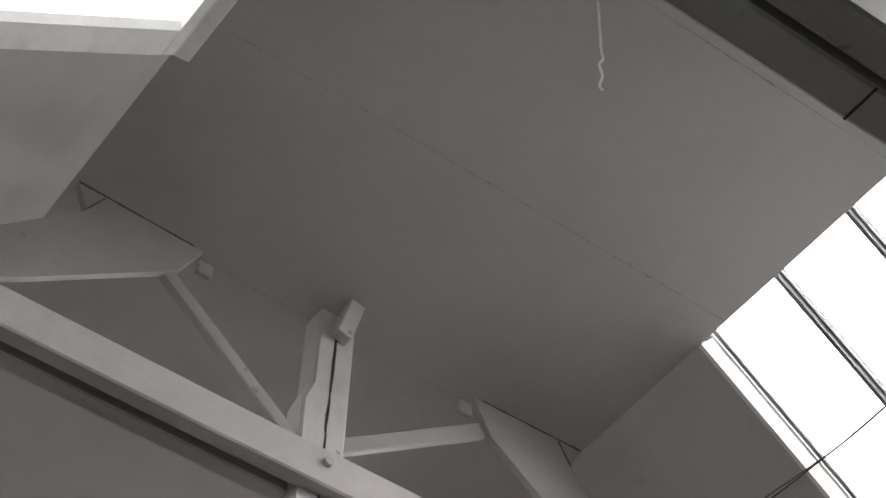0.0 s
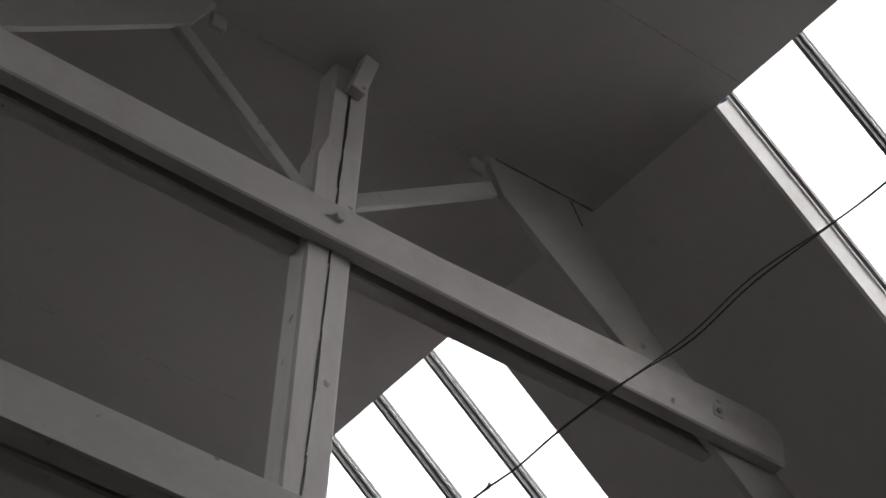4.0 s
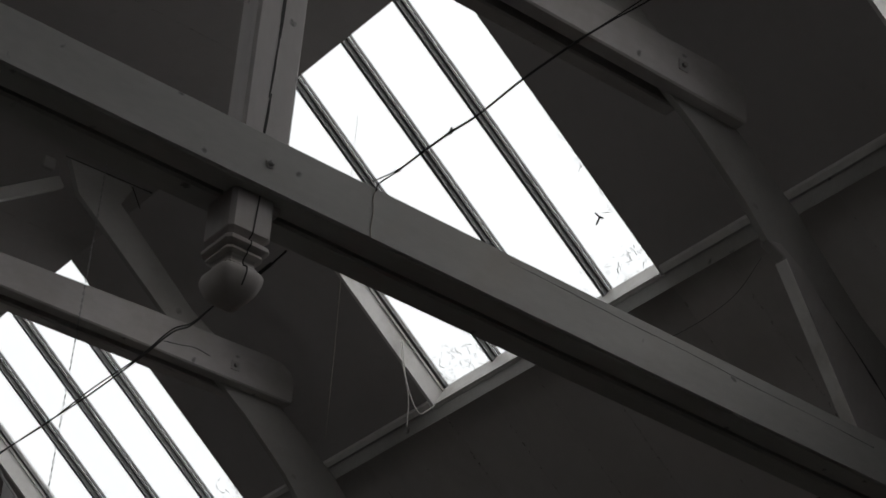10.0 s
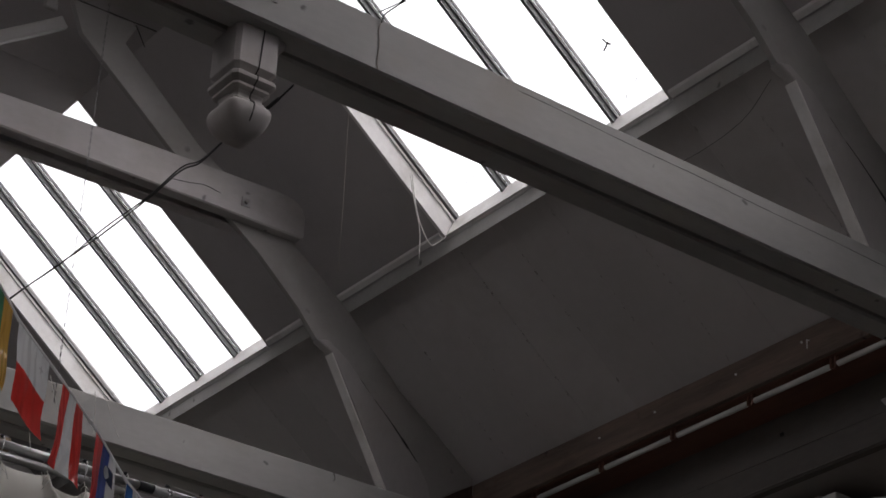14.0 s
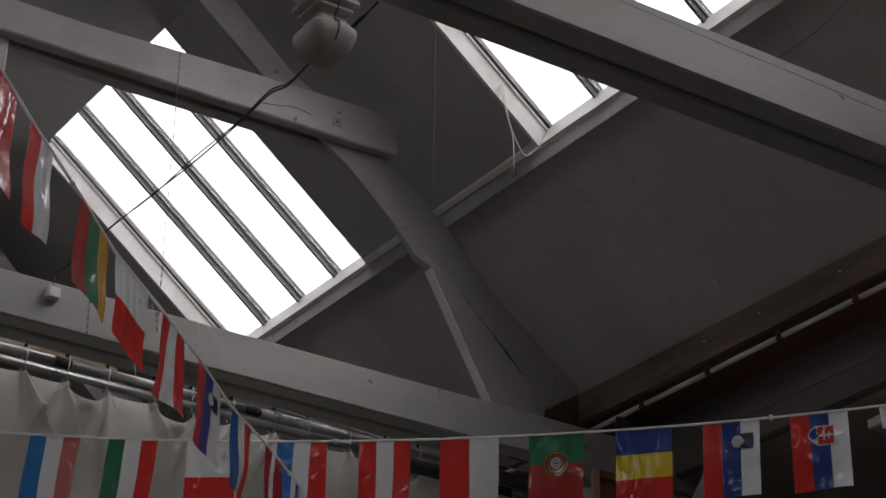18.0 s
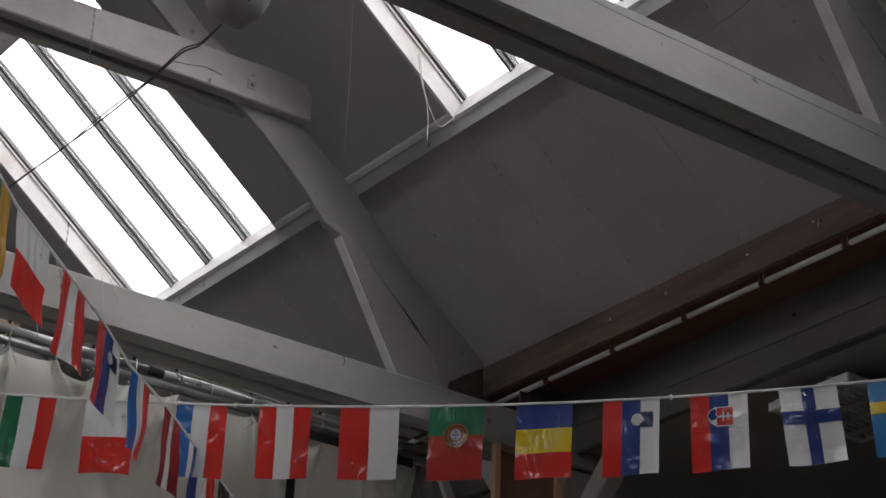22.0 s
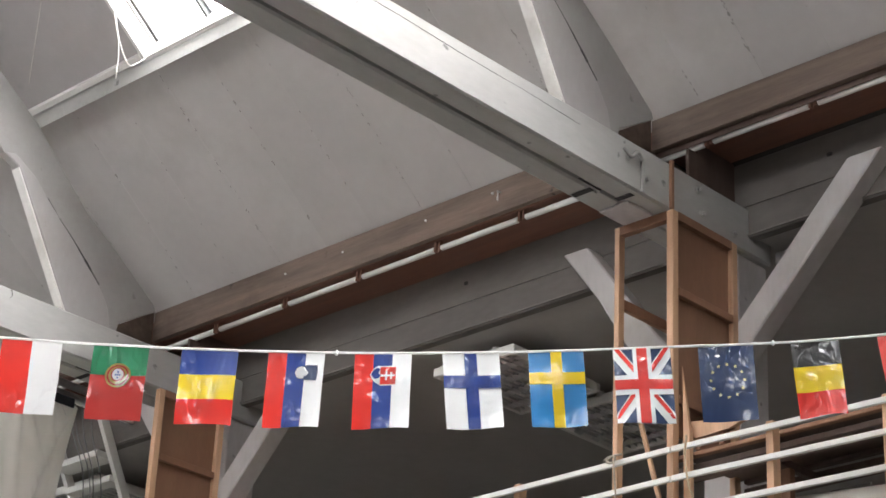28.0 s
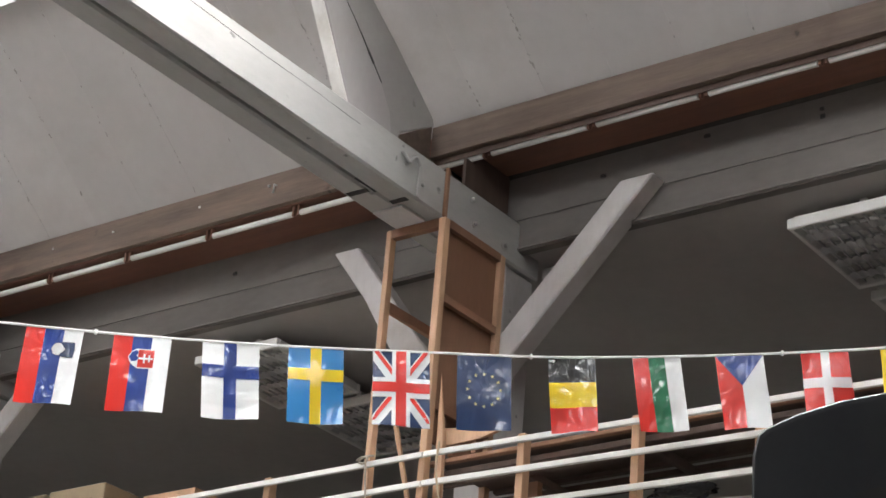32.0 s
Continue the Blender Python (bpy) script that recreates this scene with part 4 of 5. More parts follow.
        part(nm, bm, mat, cloth)
    return f


def rect(u0, u1, v0, v1, n=6):
    """A rectangle in strips, to follow the folds."""
    out = []
    lu, lv = u1 - u0, v1 - v0
    for i in range(n):
        if lv >= lu:
            p, q = v0 + lv * i / n, v0 + lv * (i + 1) / n
            out.append([(u0, p), (u0, q), (u1, q), (u1, p)])
        else:
            p, q = u0 + lu * i / n, u0 + lu * (i + 1) / n
            out.append([(p, v0), (p, v1), (q, v1), (q, v0)])
    return out


def disc(cu, cv, ru, rv, n=14):
    return [[(cu + ru * math.cos(k * 2 * math.pi / n), cv + rv * math.sin(k * 2 * math.pi / n)) for k in range(n)]]


def diag(u0, v0, u1, v1, h, n=5):
    out = []
    for i in range(n):
        a, b = i / n, (i + 1) / n
        ua, va, ub, vb = u0 + (u1 - u0) * a, v0 + (v1 - v0) * a, u0 + (u1 - u0) * b, v0 + (v1 - v0) * b
        out.append([(min(1, max(0, ua - h)), va), (min(1, max(0, ub - h)), vb), (min(1, max(0, ub + h)), vb), (min(1, max(0, ua + h)), va)])
    return out


def star(cu, cv, r, asp):
    return [(cu + (r if k % 2 == 0 else r * 0.42) * asp * math.sin(k * math.pi / 5), cv - (r if k % 2 == 0 else r * 0.42) * math.cos(k * math.pi / 5)) for k in range(10)]


V3 = lambda a, b, c: [(1, a), (1, b), (1, c)]
DESIGNS = {
    "lux": (V3(LBLUE, WHITE, PINK), True, None, "pale blue, white and pink striped foil flag"),
    "ita": (V3(GREEN, WHITE, RED), True, None, "green, white and red striped foil flag"),
    "mal": ([(1, WHITE), (1, RED)], False, [("emblem", GREYF, [[(0.74, 0.16), (0.74, 0.26), (0.77, 0.26), (0.77, 0.16)], [(0.69, 0.20), (0.69, 0.22), (0.82, 0.22), (0.82, 0.20)]])], "foil flag with white above red"),
    "nld": (V3(MBLUE, WHITE, RED), True, None, "blue, white and red striped foil flag"),
    "aut": (V3(RED, WHITE, RED), True, None, "red, white and red striped foil flag"),
    "pol": ([(1, RED), (1, WHITE)], True, None, "half red, half white foil flag"),
    "prt": ([(2, GREEN), (3, DRED)], False, [("emblem_ring", OLIVE, disc(0.5, 0.40, 0.235, 0.168, 20)), ("emblem_band", DRED, disc(0.5, 0.40, 0.20, 0.143, 18)), ("emblem_inner_ring", OLIVE, disc(0.5, 0.40, 0.17, 0.122, 16)), ("emblem_field", DRED, disc(0.5, 0.39, 0.125, 0.098)), ("emblem_heart", WHITE, disc(0.5, 0.39, 0.105, 0.082)), ("emblem_dots", MBLUE, [[(0.45, 0.385), (0.45, 0.405), (0.475, 0.405), (0.475, 0.385)], [(0.525, 0.385), (0.525, 0.405), (0.55, 0.405), (0.55, 0.385)], [(0.485, 0.385), (0.485, 0.405), (0.515, 0.405), (0.515, 0.385)], [(0.485, 0.345), (0.485, 0.365), (0.515, 0.365), (0.515, 0.345)], [(0.485, 0.425), (0.485, 0.445), (0.515, 0.445), (0.515, 0.425)]])], "green above red foil flag with yellow ring emblem"),
    "rou": ([(1, BLUE), (1, YELLOW), (1, RED)], False, None, "blue, yellow and red banded foil flag"),
    "svn": (V3(RED, BLUE, WHITE), True, [("emblem", NAVY, [[(0.49, 0.27), (0.53, 0.195), (0.64, 0.175), (0.72, 0.165), (0.885, 0.165), (0.90, 0.27), (0.885, 0.38), (0.72, 0.375), (0.64, 0.36), (0.55, 0.345)]]), ("emblem_mountain", WHITE, [[(0.495, 0.27), (0.53, 0.205), (0.60, 0.185), (0.66, 0.195), (0.655, 0.225), (0.70, 0.235), (0.685, 0.255), (0.735, 0.27), (0.685, 0.29), (0.70, 0.31), (0.655, 0.32), (0.65, 0.35), (0.58, 0.35), (0.53, 0.33)]])], "red, blue and white striped foil flag with mountain shield"),
    "svk": (V3(RED, BLUE, WHITE), True, [("shield_edge", WHITE, [[(0.285, 0.28), (0.34, 0.205), (0.42, 0.165), (0.75, 0.165), (0.75, 0.43), (0.47, 0.43), (0.37, 0.385), (0.31, 0.335)]]), ("shield", RED, [[(0.46, 0.178), (0.735, 0.178), (0.735, 0.417), (0.46, 0.417)]]), ("shield_hill", BLUE, [[(0.30, 0.28), (0.35, 0.215), (0.43, 0.185), (0.46, 0.22), (0.43, 0.26), (0.47, 0.295), (0.43, 0.33), (0.36, 0.34)]]), ("shield_cross", WHITE, [[(0.47, 0.285), (0.47, 0.31), (0.72, 0.31), (0.72, 0.285)], [(0.555, 0.235), (0.555, 0.36), (0.585, 0.36), (0.585, 0.235)], [(0.64, 0.25), (0.64, 0.345), (0.67, 0.345), (0.67, 0.25)]])], "red, blue and white striped foil flag with double-cross shield"),
    "fin": ([(1, WHITE)], True, [("upright_bar", BLUE, rect(0.38, 0.60, 0, 1)), ("cross_bar", BLUE, rect(0, 1, 0.30, 0.47))], "white foil flag with a blue cross"),
    "swe": ([(1, LBLUE)], True, [("upright_bar", YELLOW, rect(0.40, 0.60, 0, 1)), ("cross_bar", YELLOW, rect(0, 1, 0.28, 0.44))], "blue foil flag with a yellow cross"),
    "eur": ([(1, NAVY)], True, [*[("star", PALEY, [star(0.5 + 0.30 * math.sin(k * math.pi / 6), 0.47 - 0.22 * math.cos(k * math.pi / 6), 0.027, 1.35)]) for k in range(12)]], "dark blue foil flag with a ring of yellow stars"),
    "bel": ([(1, BLACKF), (1, YELLOW), (1, RED)], False, None, "black, yellow and red banded foil flag"),
    "bgr": (V3(RED, GREEN, WHITE), True, None, "red, green and white striped foil flag"),
    "cze": ([(1, RED), (1, WHITE)], True, [("wedge", BLUE, [[(0, 0), (0.5, 0.42), (1, 0)]])], "red and white foil flag with a blue wedge"),
    "dnk": ([(1, RED)], True, [("upright_bar", WHITE, rect(0.42, 0.60, 0, 1)), ("cross_bar", WHITE, rect(0, 1, 0.36, 0.50))], "red foil flag with a white cross"),
    "fra": (V3(BLUE, WHITE, RED), True, None, "deep blue, white and red striped foil flag"),
    "esp": ([(1, YELLOW), (1, RED)], True, None, "yellow and red foil flag"),
    "ltu": (V3(DRED, GREEN, ORANGE), True, None, "red, green and amber striped foil flag"),
    "lva": ([(2, CRIMSON), (1, WHITE), (2, CRIMSON)], True, None, "crimson foil flag with a white stripe"),
}
DESIGNS["gbr"] = ([(1, NAVY)], True, [("white_diagonal", WHITE, diag(0, 0, 1, 1, 0.13, 8)), ("white_diagonal", WHITE, diag(1, 0, 0, 1, 0.13, 8)), ("red_diagonal", RED, diag(0.06, 0, 1, 0.94, 0.045, 8)), ("red_diagonal", RED, diag(0.94, 0, 0, 0.94, 0.045, 8)), ("white_upright", WHITE, rect(0.34, 0.66, 0, 1)), ("white_cross_bar", WHITE, rect(0, 1, 0.36, 0.62)), ("red_upright", RED, rect(0.41, 0.59, 0, 1)), ("red_cross_bar", RED, rect(0, 1, 0.42, 0.55))], "dark blue foil flag with red and white crosses")


def fly(key, a, b, drop, seed, tilt=0.0, wavy=0.0):
    bands, across, extra, label = DESIGNS[key]
    return flag("flag", a, b, drop, bands, across, extra, label, seed, tilt, wavy)


ROW = [("lux", -2.70, 0.29), ("ita", -2.245, 0.28), ("mal", -1.80, 0.28), ("nld", -1.31, 0.27), ("aut", -0.872, 0.268), ("pol", -0.452, 0.297), ("prt", -0.002, 0.272), ("rou", 0.427, 0.274), ("svn", 0.846, 0.27), ("svk", 1.258, 0.27),
       ("fin", 1.672, 0.267), ("swe", 2.076, 0.26), ("gbr", 2.473, 0.267), ("eur", 2.87, 0.258), ("bel", 3.30, 0.225), ("bgr", 3.70, 0.23), ("cze", 4.096, 0.232), ("dnk", 4.506, 0.232), ("esp", 4.893, 0.22)]
TILT = [-0.09, -0.08, -0.03, -0.02, 0.0, 0.0, -0.02, -0.02, -0.02, 0.01, 0.10, 0.08, 0.08, 0.06, 0.09, 0.15, 0.14, 0.11, 0.1]
for i, (key, s, w) in enumerate(ROW):
    fly(key, string_point(s) - Vector((0, 0, 0.004)), string_point(s + w) - Vector((0, 0, 0.004)), (0.375 if i > 3 else 0.385) * nearer(s), i + 3, TILT[i])
cord = thing("bunting_cord", string_point(1.1), "white ribbon cord that carries the row of flags", "cord")
part("ribbon", sweep(nb(), [string_point(-4.2 + 0.25 * k) for k in range(40)], 0.0062, 6), M_RIBBON, cord)
for s in (-1.0, 1.17, 3.22, 4.42):
    part("knot", lathe(nb(), [(0.004, string_point(s).z - 0.014), (0.009, string_point(s).z - 0.006), (0.009, string_point(s).z + 0.006), (0.004, string_point(s).z + 0.014)], string_point(s).x, string_point(s).y, 8), M_RIBBON, cord)

# second row, running away from the camera
S2 = [(1.164, 5.000, 5.370), (2.143, 6.012, 5.298), (2.318, 6.192, 5.277), (2.632, 6.518, 5.262), (2.929, 6.848, 5.253), (3.302, 7.199, 5.250), (3.681, 7.576, 5.253), (4.051, 7.980, 5.262), (4.444, 8.340, 5.277), (5.223, 9.124, 5.298), (6.235, 10.142, 5.325)]


def s2_point(s):
    i = min(int(s), len(S2) - 2)
    return Vector(S2[i]).lerp(Vector(S2[i + 1]), s - i)


ROW2 = [('aut', 0.45, 1.15), ('pol', 1.68, 2.33), ('ltu', 2.991, 3.818), ('mal', 4.02, 4.73), ('aut', 5.06, 5.6), ('svn', 5.97, 6.66), ('nld', 7.03, 7.53), ('lva', 7.93, 8.23), ('fra', 8.46, 8.86), ('bel', 8.93, 9.11), ('cze', 9.245, 9.42)]
DROP2 = [0.385, 0.365, 0.335, 0.325, 0.35, 0.36, 0.37, 0.37, 0.37, 0.37, 0.37]
for i, (key, s, t) in enumerate(ROW2):
    fly(key, s2_point(s) - Vector((0, 0, 0.004)), s2_point(t) - Vector((0, 0, 0.004)), DROP2[i], 40 + i, (0.0, 0.02, 0.05, 0.07, 0.0, 0.0)[min(i, 5)], 0.12 if i in (2, 3) else 0.25)
cord2 = thing("bunting_cord", s2_point(3), "white ribbon cord that carries the nearer row of flags", "cord")
part("ribbon", sweep(nb(), [s2_point(k * 0.25) for k in range((len(S2) - 1) * 4 + 1)], 0.0065, 6), M_RIBBON, cord2)
for s in (2.8, 5.8, 8.35):
    part("knot", lathe(nb(), [(0.003, s2_point(s).z - 0.012), (0.011, s2_point(s).z - 0.005), (0.011, s2_point(s).z + 0.005), (0.003, s2_point(s).z + 0.012)], s2_point(s).x, s2_point(s).y, 8), M_RIBBON, cord2)

# ---- curtain on pipes beyond the third truss ----
rail = thing("curtain_rail", (5, 11.5, 6.8), "pair of galvanised pipes that carry a tarpaulin curtain", "pipe")
for xa, xb in ((0.2, 2.9), (2.96, 4.63), (4.69, 5.98), (6.04, 8.25)):
    part("upper_pipe", sweep(nb(), [(xa, 11.5, 6.885), (xb, 11.5, 6.885)], 0.028, 12), M_STEEL, rail)
for x in (2.93, 4.66, 6.01):
    part("coupling", sweep(nb(), [(x - 0.055, 11.5, 6.885), (x + 0.055, 11.5, 6.885)], 0.032, 12), M_BLACK, rail, "black pipe coupling")
part("lower_pipe", sweep(nb(), [(0.2, 11.47, 6.795), (8.25, 11.47, 6.795)], 0.027, 12), M_STEEL, rail)
part("back_pipe", sweep(nb(), [(0.2, 11.56, 6.845), (8.25, 11.56, 6.845)], 0.02, 10), M_BAR, rail)
HOOKS = [0.30 + 0.292 * k + 0.02 * math.sin(k * 2.3) for k in range(27)]
for x in HOOKS:
    part("ring", sweep(nb(), [(x + 0.012 * math.sin(a), 11.485 + 0.045 * math.cos(a), 6.84 + 0.088 * math.sin(a)) for a in [k * math.pi / 7 for k in range(15)]], 0.0045, 5), M_STEEL, rail)
    part("ring_screw", sweep(nb(), [(x, 11.485, 6.925), (x + 0.012, 11.485, 6.955)], 0.013, 6), M_BLACK, rail)
cur = thing("curtain", (5, 11.47, 5), "cream tarpaulin curtain hung in soft folds", "curtain")
rc = random.Random(21)
DIPS = [rc.choice((0.015, 0.02, 0.03, 0.045)) for _ in HOOKS]
DIPS[15], DIPS[17] = 0.105, 0.11
FOLDS = [(x, rc.uniform(-0.7, 0.7), rc.uniform(0.6, 2.2), rc.uniform(0.04, 0.085)) for x in HOOKS for _ in range(2)]


def curtain_y(x, d):
    """Depth of the sheet at a place along the rail, d below its top."""
    y = 0.07 * math.sin(x * 3.3 + 0.9 * math.sin(x * 1.1) + 0.45 * d) * min(1, d) + 0.03 * math.sin(x * 7.1 + d * 0.9) * min(1, d)
    # one strong fold runs down from the last hook: a pale flank and a steep return
    w = 0.016 + 0.085 * d
    u = (x - 8.06 + 0.36 * d) / w
    if -3 < u < 1:
        y -= 1.5 * w * ((1 + u / 3) ** 4 if u < 0 else (1 - u) ** 0.8) * max(0.0, 1 - d / 5)
    for hx, lean, reach, amp in FOLDS:
        c = hx + lean * d
        w = 0.02 + 0.05 * d
        u = (x - c) / w
        if abs(u) < 3:
            y -= amp * min(1.0, max(0.0, (8.0 - x) / 0.3)) * math.exp(-u * u) * max(0, 1 - d / reach) * min(1, 0.3 + d * 4)
    return y


bm = nb()
cols, rws = 900, 40
grid = []
for j in range(rws + 1):
    row = []
    for i in range(cols + 1):
        x = 0.3 + 7.795 * i / cols
        d = 5.6 * (j / rws) ** 2.2
        k = max(q for q in range(len(HOOKS)) if HOOKS[q] <= x + 1e-6)
        u = (x - HOOKS[k]) / 0.292
        sag = DIPS[k] * math.sin(math.pi * min(1, u)) ** 0.9
        z = 6.742 - sag * math.exp(-d * 3) - d
        y = 11.47 + curtain_y(x, d) - 0.9 * sag * math.exp(-(d - 0.05) ** 2 * 90) * math.sin(math.pi * min(1, u))
        row.append(bm.verts.new((x - 0.08 * min(d, 1.5) * (i / cols) ** 60, y, z)))
    grid.append(row)
for j in range(rws):
    for i in range(cols):
        f = bm.faces.new((grid[j][i], grid[j + 1][i], grid[j + 1][i + 1], grid[j][i + 1]))
        f.smooth = True
part("sheet", bm, M_TARP, cur)
for x in HOOKS:
    part("tie_string", sweep(nb(), [(x, 11.46, 6.79), (x, 11.44, 6.745), (x + 0.02, 11.425, 6.72), (x + 0.09 * math.sin(x * 9), 11.42, 6.63)], 0.003, 4), M_CORD, cur)
    part("tie_string", sweep(nb(), [(x, 11.44, 6.745), (x - 0.03, 11.425, 6.71), (x - 0.05 * math.cos(x * 7), 11.42, 6.66)], 0.0025, 4), M_CORD, cur)
tb = thing("timber_batten", (3.6, 11.94, 7.08), "yellow-brown timber batten behind the pipes", "batten")
part("batten", soften(bx(nb(), 1.6, 5.21, 11.9, 11.98, 7.04, 7.125), 0.004), M_CARD, tb)
tk = thing("hanging_track", (6.1, 11.2, 6.85), "thin pale rod hung below the tie beam", "rod")
part("rod", sweep(nb(), [(5.65, 11.2, 6.88), (6.62, 11.2, 6.80), (7.5, 11.2, 6.74)], 0.006, 6), M_WHITE, tk)
part("rod", sweep(nb(), [(5.65, 11.22, 6.85), (6.62, 11.22, 6.775), (7.5, 11.22, 6.72)], 0.004, 6), M_WHITE, tk)
part("hanger", sweep(nb(), [(5.645, 11.19, 6.815), (5.645, 11.19, 6.96), (5.645, 11.1, 7.03)], 0.008, 6), M_WHITE, tk)


# ---- cables and cords ----
def cord_thing(name, pts, r, mat, label, category="cable", extra=None):
    t = thing(name, pts[0], label, category)
    part("strand", sweep(nb(), pts, r, 6), mat, t)
    if extra:
        part("second_strand", sweep(nb(), extra, r * 0.85, 6), mat, t)
    return t


def spline(pts, n=6):
    """A smooth curve through points."""
    P = [Vector(p) for p in pts]
    P = [P[0] * 2 - P[1]] + P + [P[-1] * 2 - P[-2]]
    out = []
    for i in range(1, len(P) - 2):
        a, b, c, d = P[i - 1:i + 3]
        for k in range(n):
            t = k / n
            out.append(0.5 * (2 * b + (c - a) * t + (2 * a - 5 * b + 4 * c - d) * t * t + (3 * b - 3 * c + d - a) * t ** 3))
    out.append(P[-2])
    return out


c1 = [(5.25, 2.1, 8.47), (5.0, 3.13, 8.06), (4.80, 3.96, 7.745), (4.731, 4.25, 7.66), (4.642, 4.62, 7.56), (4.569, 4.924, 7.417), (4.51, 5.176, 7.38), (4.468, 5.347, 7.345), (4.402, 5.623, 7.266), (4.348, 5.844, 7.177), (4.311, 6.0, 7.143), (4.276, 6.146, 7.099), (4.244, 6.278, 7.054), (4.22, 6.377, 7.029), (4.214, 6.391, 6.99)]
c1b = [(x, y, z + (0.036 if 4.5 < y < 5.0 else 0.007)) for x, y, z in c1[:-2]] + [(4.19, 6.39, 7.03)]
ca = cord_thing("cable", spline(c1), 0.0038, M_CABLE, "black twisted cable slung from the skylight to the tie beam", extra=spline(c1b))
for s, l in ((4.245, 0.026), (4.31, 0.018), (4.468, 0.02)):
    p = min(spline(c1), key=lambda q: abs(q.x - s))
    part("tape_knot", sweep(nb(), [p + Vector((0, -0.013, 0)), p + Vector((0, 0.013, 0.004))], 0.008, 8), M_CABLE, ca)
p = min(spline(c1), key=lambda q: abs(q.x - 4.31))
part("trailing_string", sweep(nb(), spline([(4.212, 6.392, 6.99), (4.205, 6.397, 6.95), (4.213, 6.397, 6.88), (4.207, 6.397, 6.80), (4.212, 6.397, 6.74)]), 0.0018, 5), M_ROPE, ca, "thin grey string down the beam face")
part("cable_tie", sweep(nb(), [p, p + Vector((0.01, 0.0, 0.035))], 0.006, 5), M_CABLE, ca)
c2 = [(3.99, 6.722, 6.728), (3.92, 6.78, 6.62), (3.84, 6.825, 6.51), (3.755, 6.865, 6.415), (3.785, 7.12, 6.432), (3.813, 7.345, 6.505), (3.86, 7.73, 6.547), (3.944, 8.406, 6.652), (4.006, 8.93, 6.748), (4.092, 9.62, 6.874), (4.208, 10.5, 7.02), (4.235, 10.69, 7.06), (4.225, 10.70, 6.99)]
c2b = [(3.99, 6.722, 6.732), (3.93, 6.78, 6.63), (3.84, 6.825, 6.518), (3.76, 6.87, 6.423), (3.788, 7.12, 6.446), (3.813, 7.345, 6.522), (3.858, 7.72, 6.556), (3.93, 8.3, 6.66), (4.006, 8.93, 6.742), (4.095, 9.65, 6.884), (4.2, 10.45, 7.005)]
cord_thing("cable", spline(c2), 0.0046, M_CABLE, "black twisted cable slung from the pendant to the next tie beam", extra=spline(c2b))
c2t = [o for o in scene.objects if o.name.startswith("cable") and o.parent is None][-1]
part("cable_joint", sweep(nb(), [(3.90, 6.79, 6.595), (3.945, 6.762, 6.66)], 0.009, 8), M_CABLE, c2t)
part("loose_end", sweep(nb(), spline([(3.821, 7.420, 6.500), (3.930, 7.460, 6.542), (4.026, 7.500, 6.586), (4.137, 7.540, 6.604)]), 0.0022, 5), M_CABLE, c2t, "thin loose wire end")
jb = thing("junction_box", (4.225, 10.71, 6.94), "small white junction box on the tie beam", "junction box")
part("box", soften(bx(nb(), 4.19, 4.27, 10.675, 10.726, 6.89, 6.97), 0.008), M_WHITE, jb)
part("cover", soften(bx(nb(), 4.197, 4.263, 10.667, 10.674, 6.897, 6.963), 0.003), M_WHITE, jb)


def chain(x, y, z0, z1):
    c = thing("hanging_chain", (x, y, z1), "thin pale chain hanging from the roof", "chain")
    z, k = z0, 0
    while z < z1:
        b = nb()
        w = 0.007
        pts = [(w * math.cos(a), w * math.sin(a) * 2.2) for a in [i * math.pi / 4 for i in range(9)]]
        ax = (lambda u: (x + u, y)) if k % 2 else (lambda u: (x, y + u))
        sweep(b, [(*ax(u), z + 0.016 + v) for u, v in pts], 0.0019, 4)
        part("link", b, M_BAR, c)
        z += 0.05
        k += 1
    part("line", sweep(nb(), [(x, y, z0), (x, y, z1)], 0.0013, 4), M_BAR, c)
    return c


chain(4.82, 10.5, 6.77, 9.95)
chain(4.36, 10.45, 6.6, 7.1)
cord_thing("rope", spline([(5.765, 9.0, 9.69), (5.762, 9.0, 8.6), (5.768, 9.0, 7.9), (5.766, 9.0, 7.363)]), 0.0014, M_ROPE, "thin grey rope hanging from the sloping ceiling", "rope")
cord_thing("rope", spline([(3.56, 4.1, 9.95), (3.56, 4.1, 9.55), (3.558, 4.1, 9.42), (3.566, 4.1, 9.36), (3.542, 4.1, 9.29), (3.556, 4.1, 9.22), (3.536, 4.1, 9.13), (3.55, 4.1, 9.105)]), 0.0065, M_CORD, "frayed white rope end hanging from the flat ceiling", "rope")
cord_thing("sash_cord", spline([(6.885, 9.907, 8.901), (6.895, 9.897, 8.790), (6.924, 9.886, 8.606), (6.982, 9.876, 8.457), (7.036, 9.866, 8.384), (7.094, 9.866, 8.425), (7.160, 9.876, 8.495)]), 0.0042, M_CORD, "white sash cord looped at the skylight frame", "cord")
cord_thing("sash_cord", spline([(6.885, 9.927, 8.901), (6.910, 9.907, 8.698), (6.946, 9.886, 8.516), (6.959, 9.886, 8.405), (6.953, 9.876, 8.253)]), 0.004, M_CORD, "white sash cord hanging from the skylight frame", "cord")
cord_thing("rope", spline([(5.179, 10.715, 7.04), (5.185, 10.70, 6.95), (5.196, 10.70, 6.8), (5.2, 10.7, 6.74)]), 0.0022, M_CORD, "thin grey rope draped over the tie beam", "rope")
cord_thing("rope", spline([(5.225, 10.715, 7.04), (5.26, 10.70, 6.98), (5.31, 10.70, 6.88), (5.37, 10.7, 6.772)]), 0.0022, M_CORD, "thin grey rope draped over the tie beam", "rope")
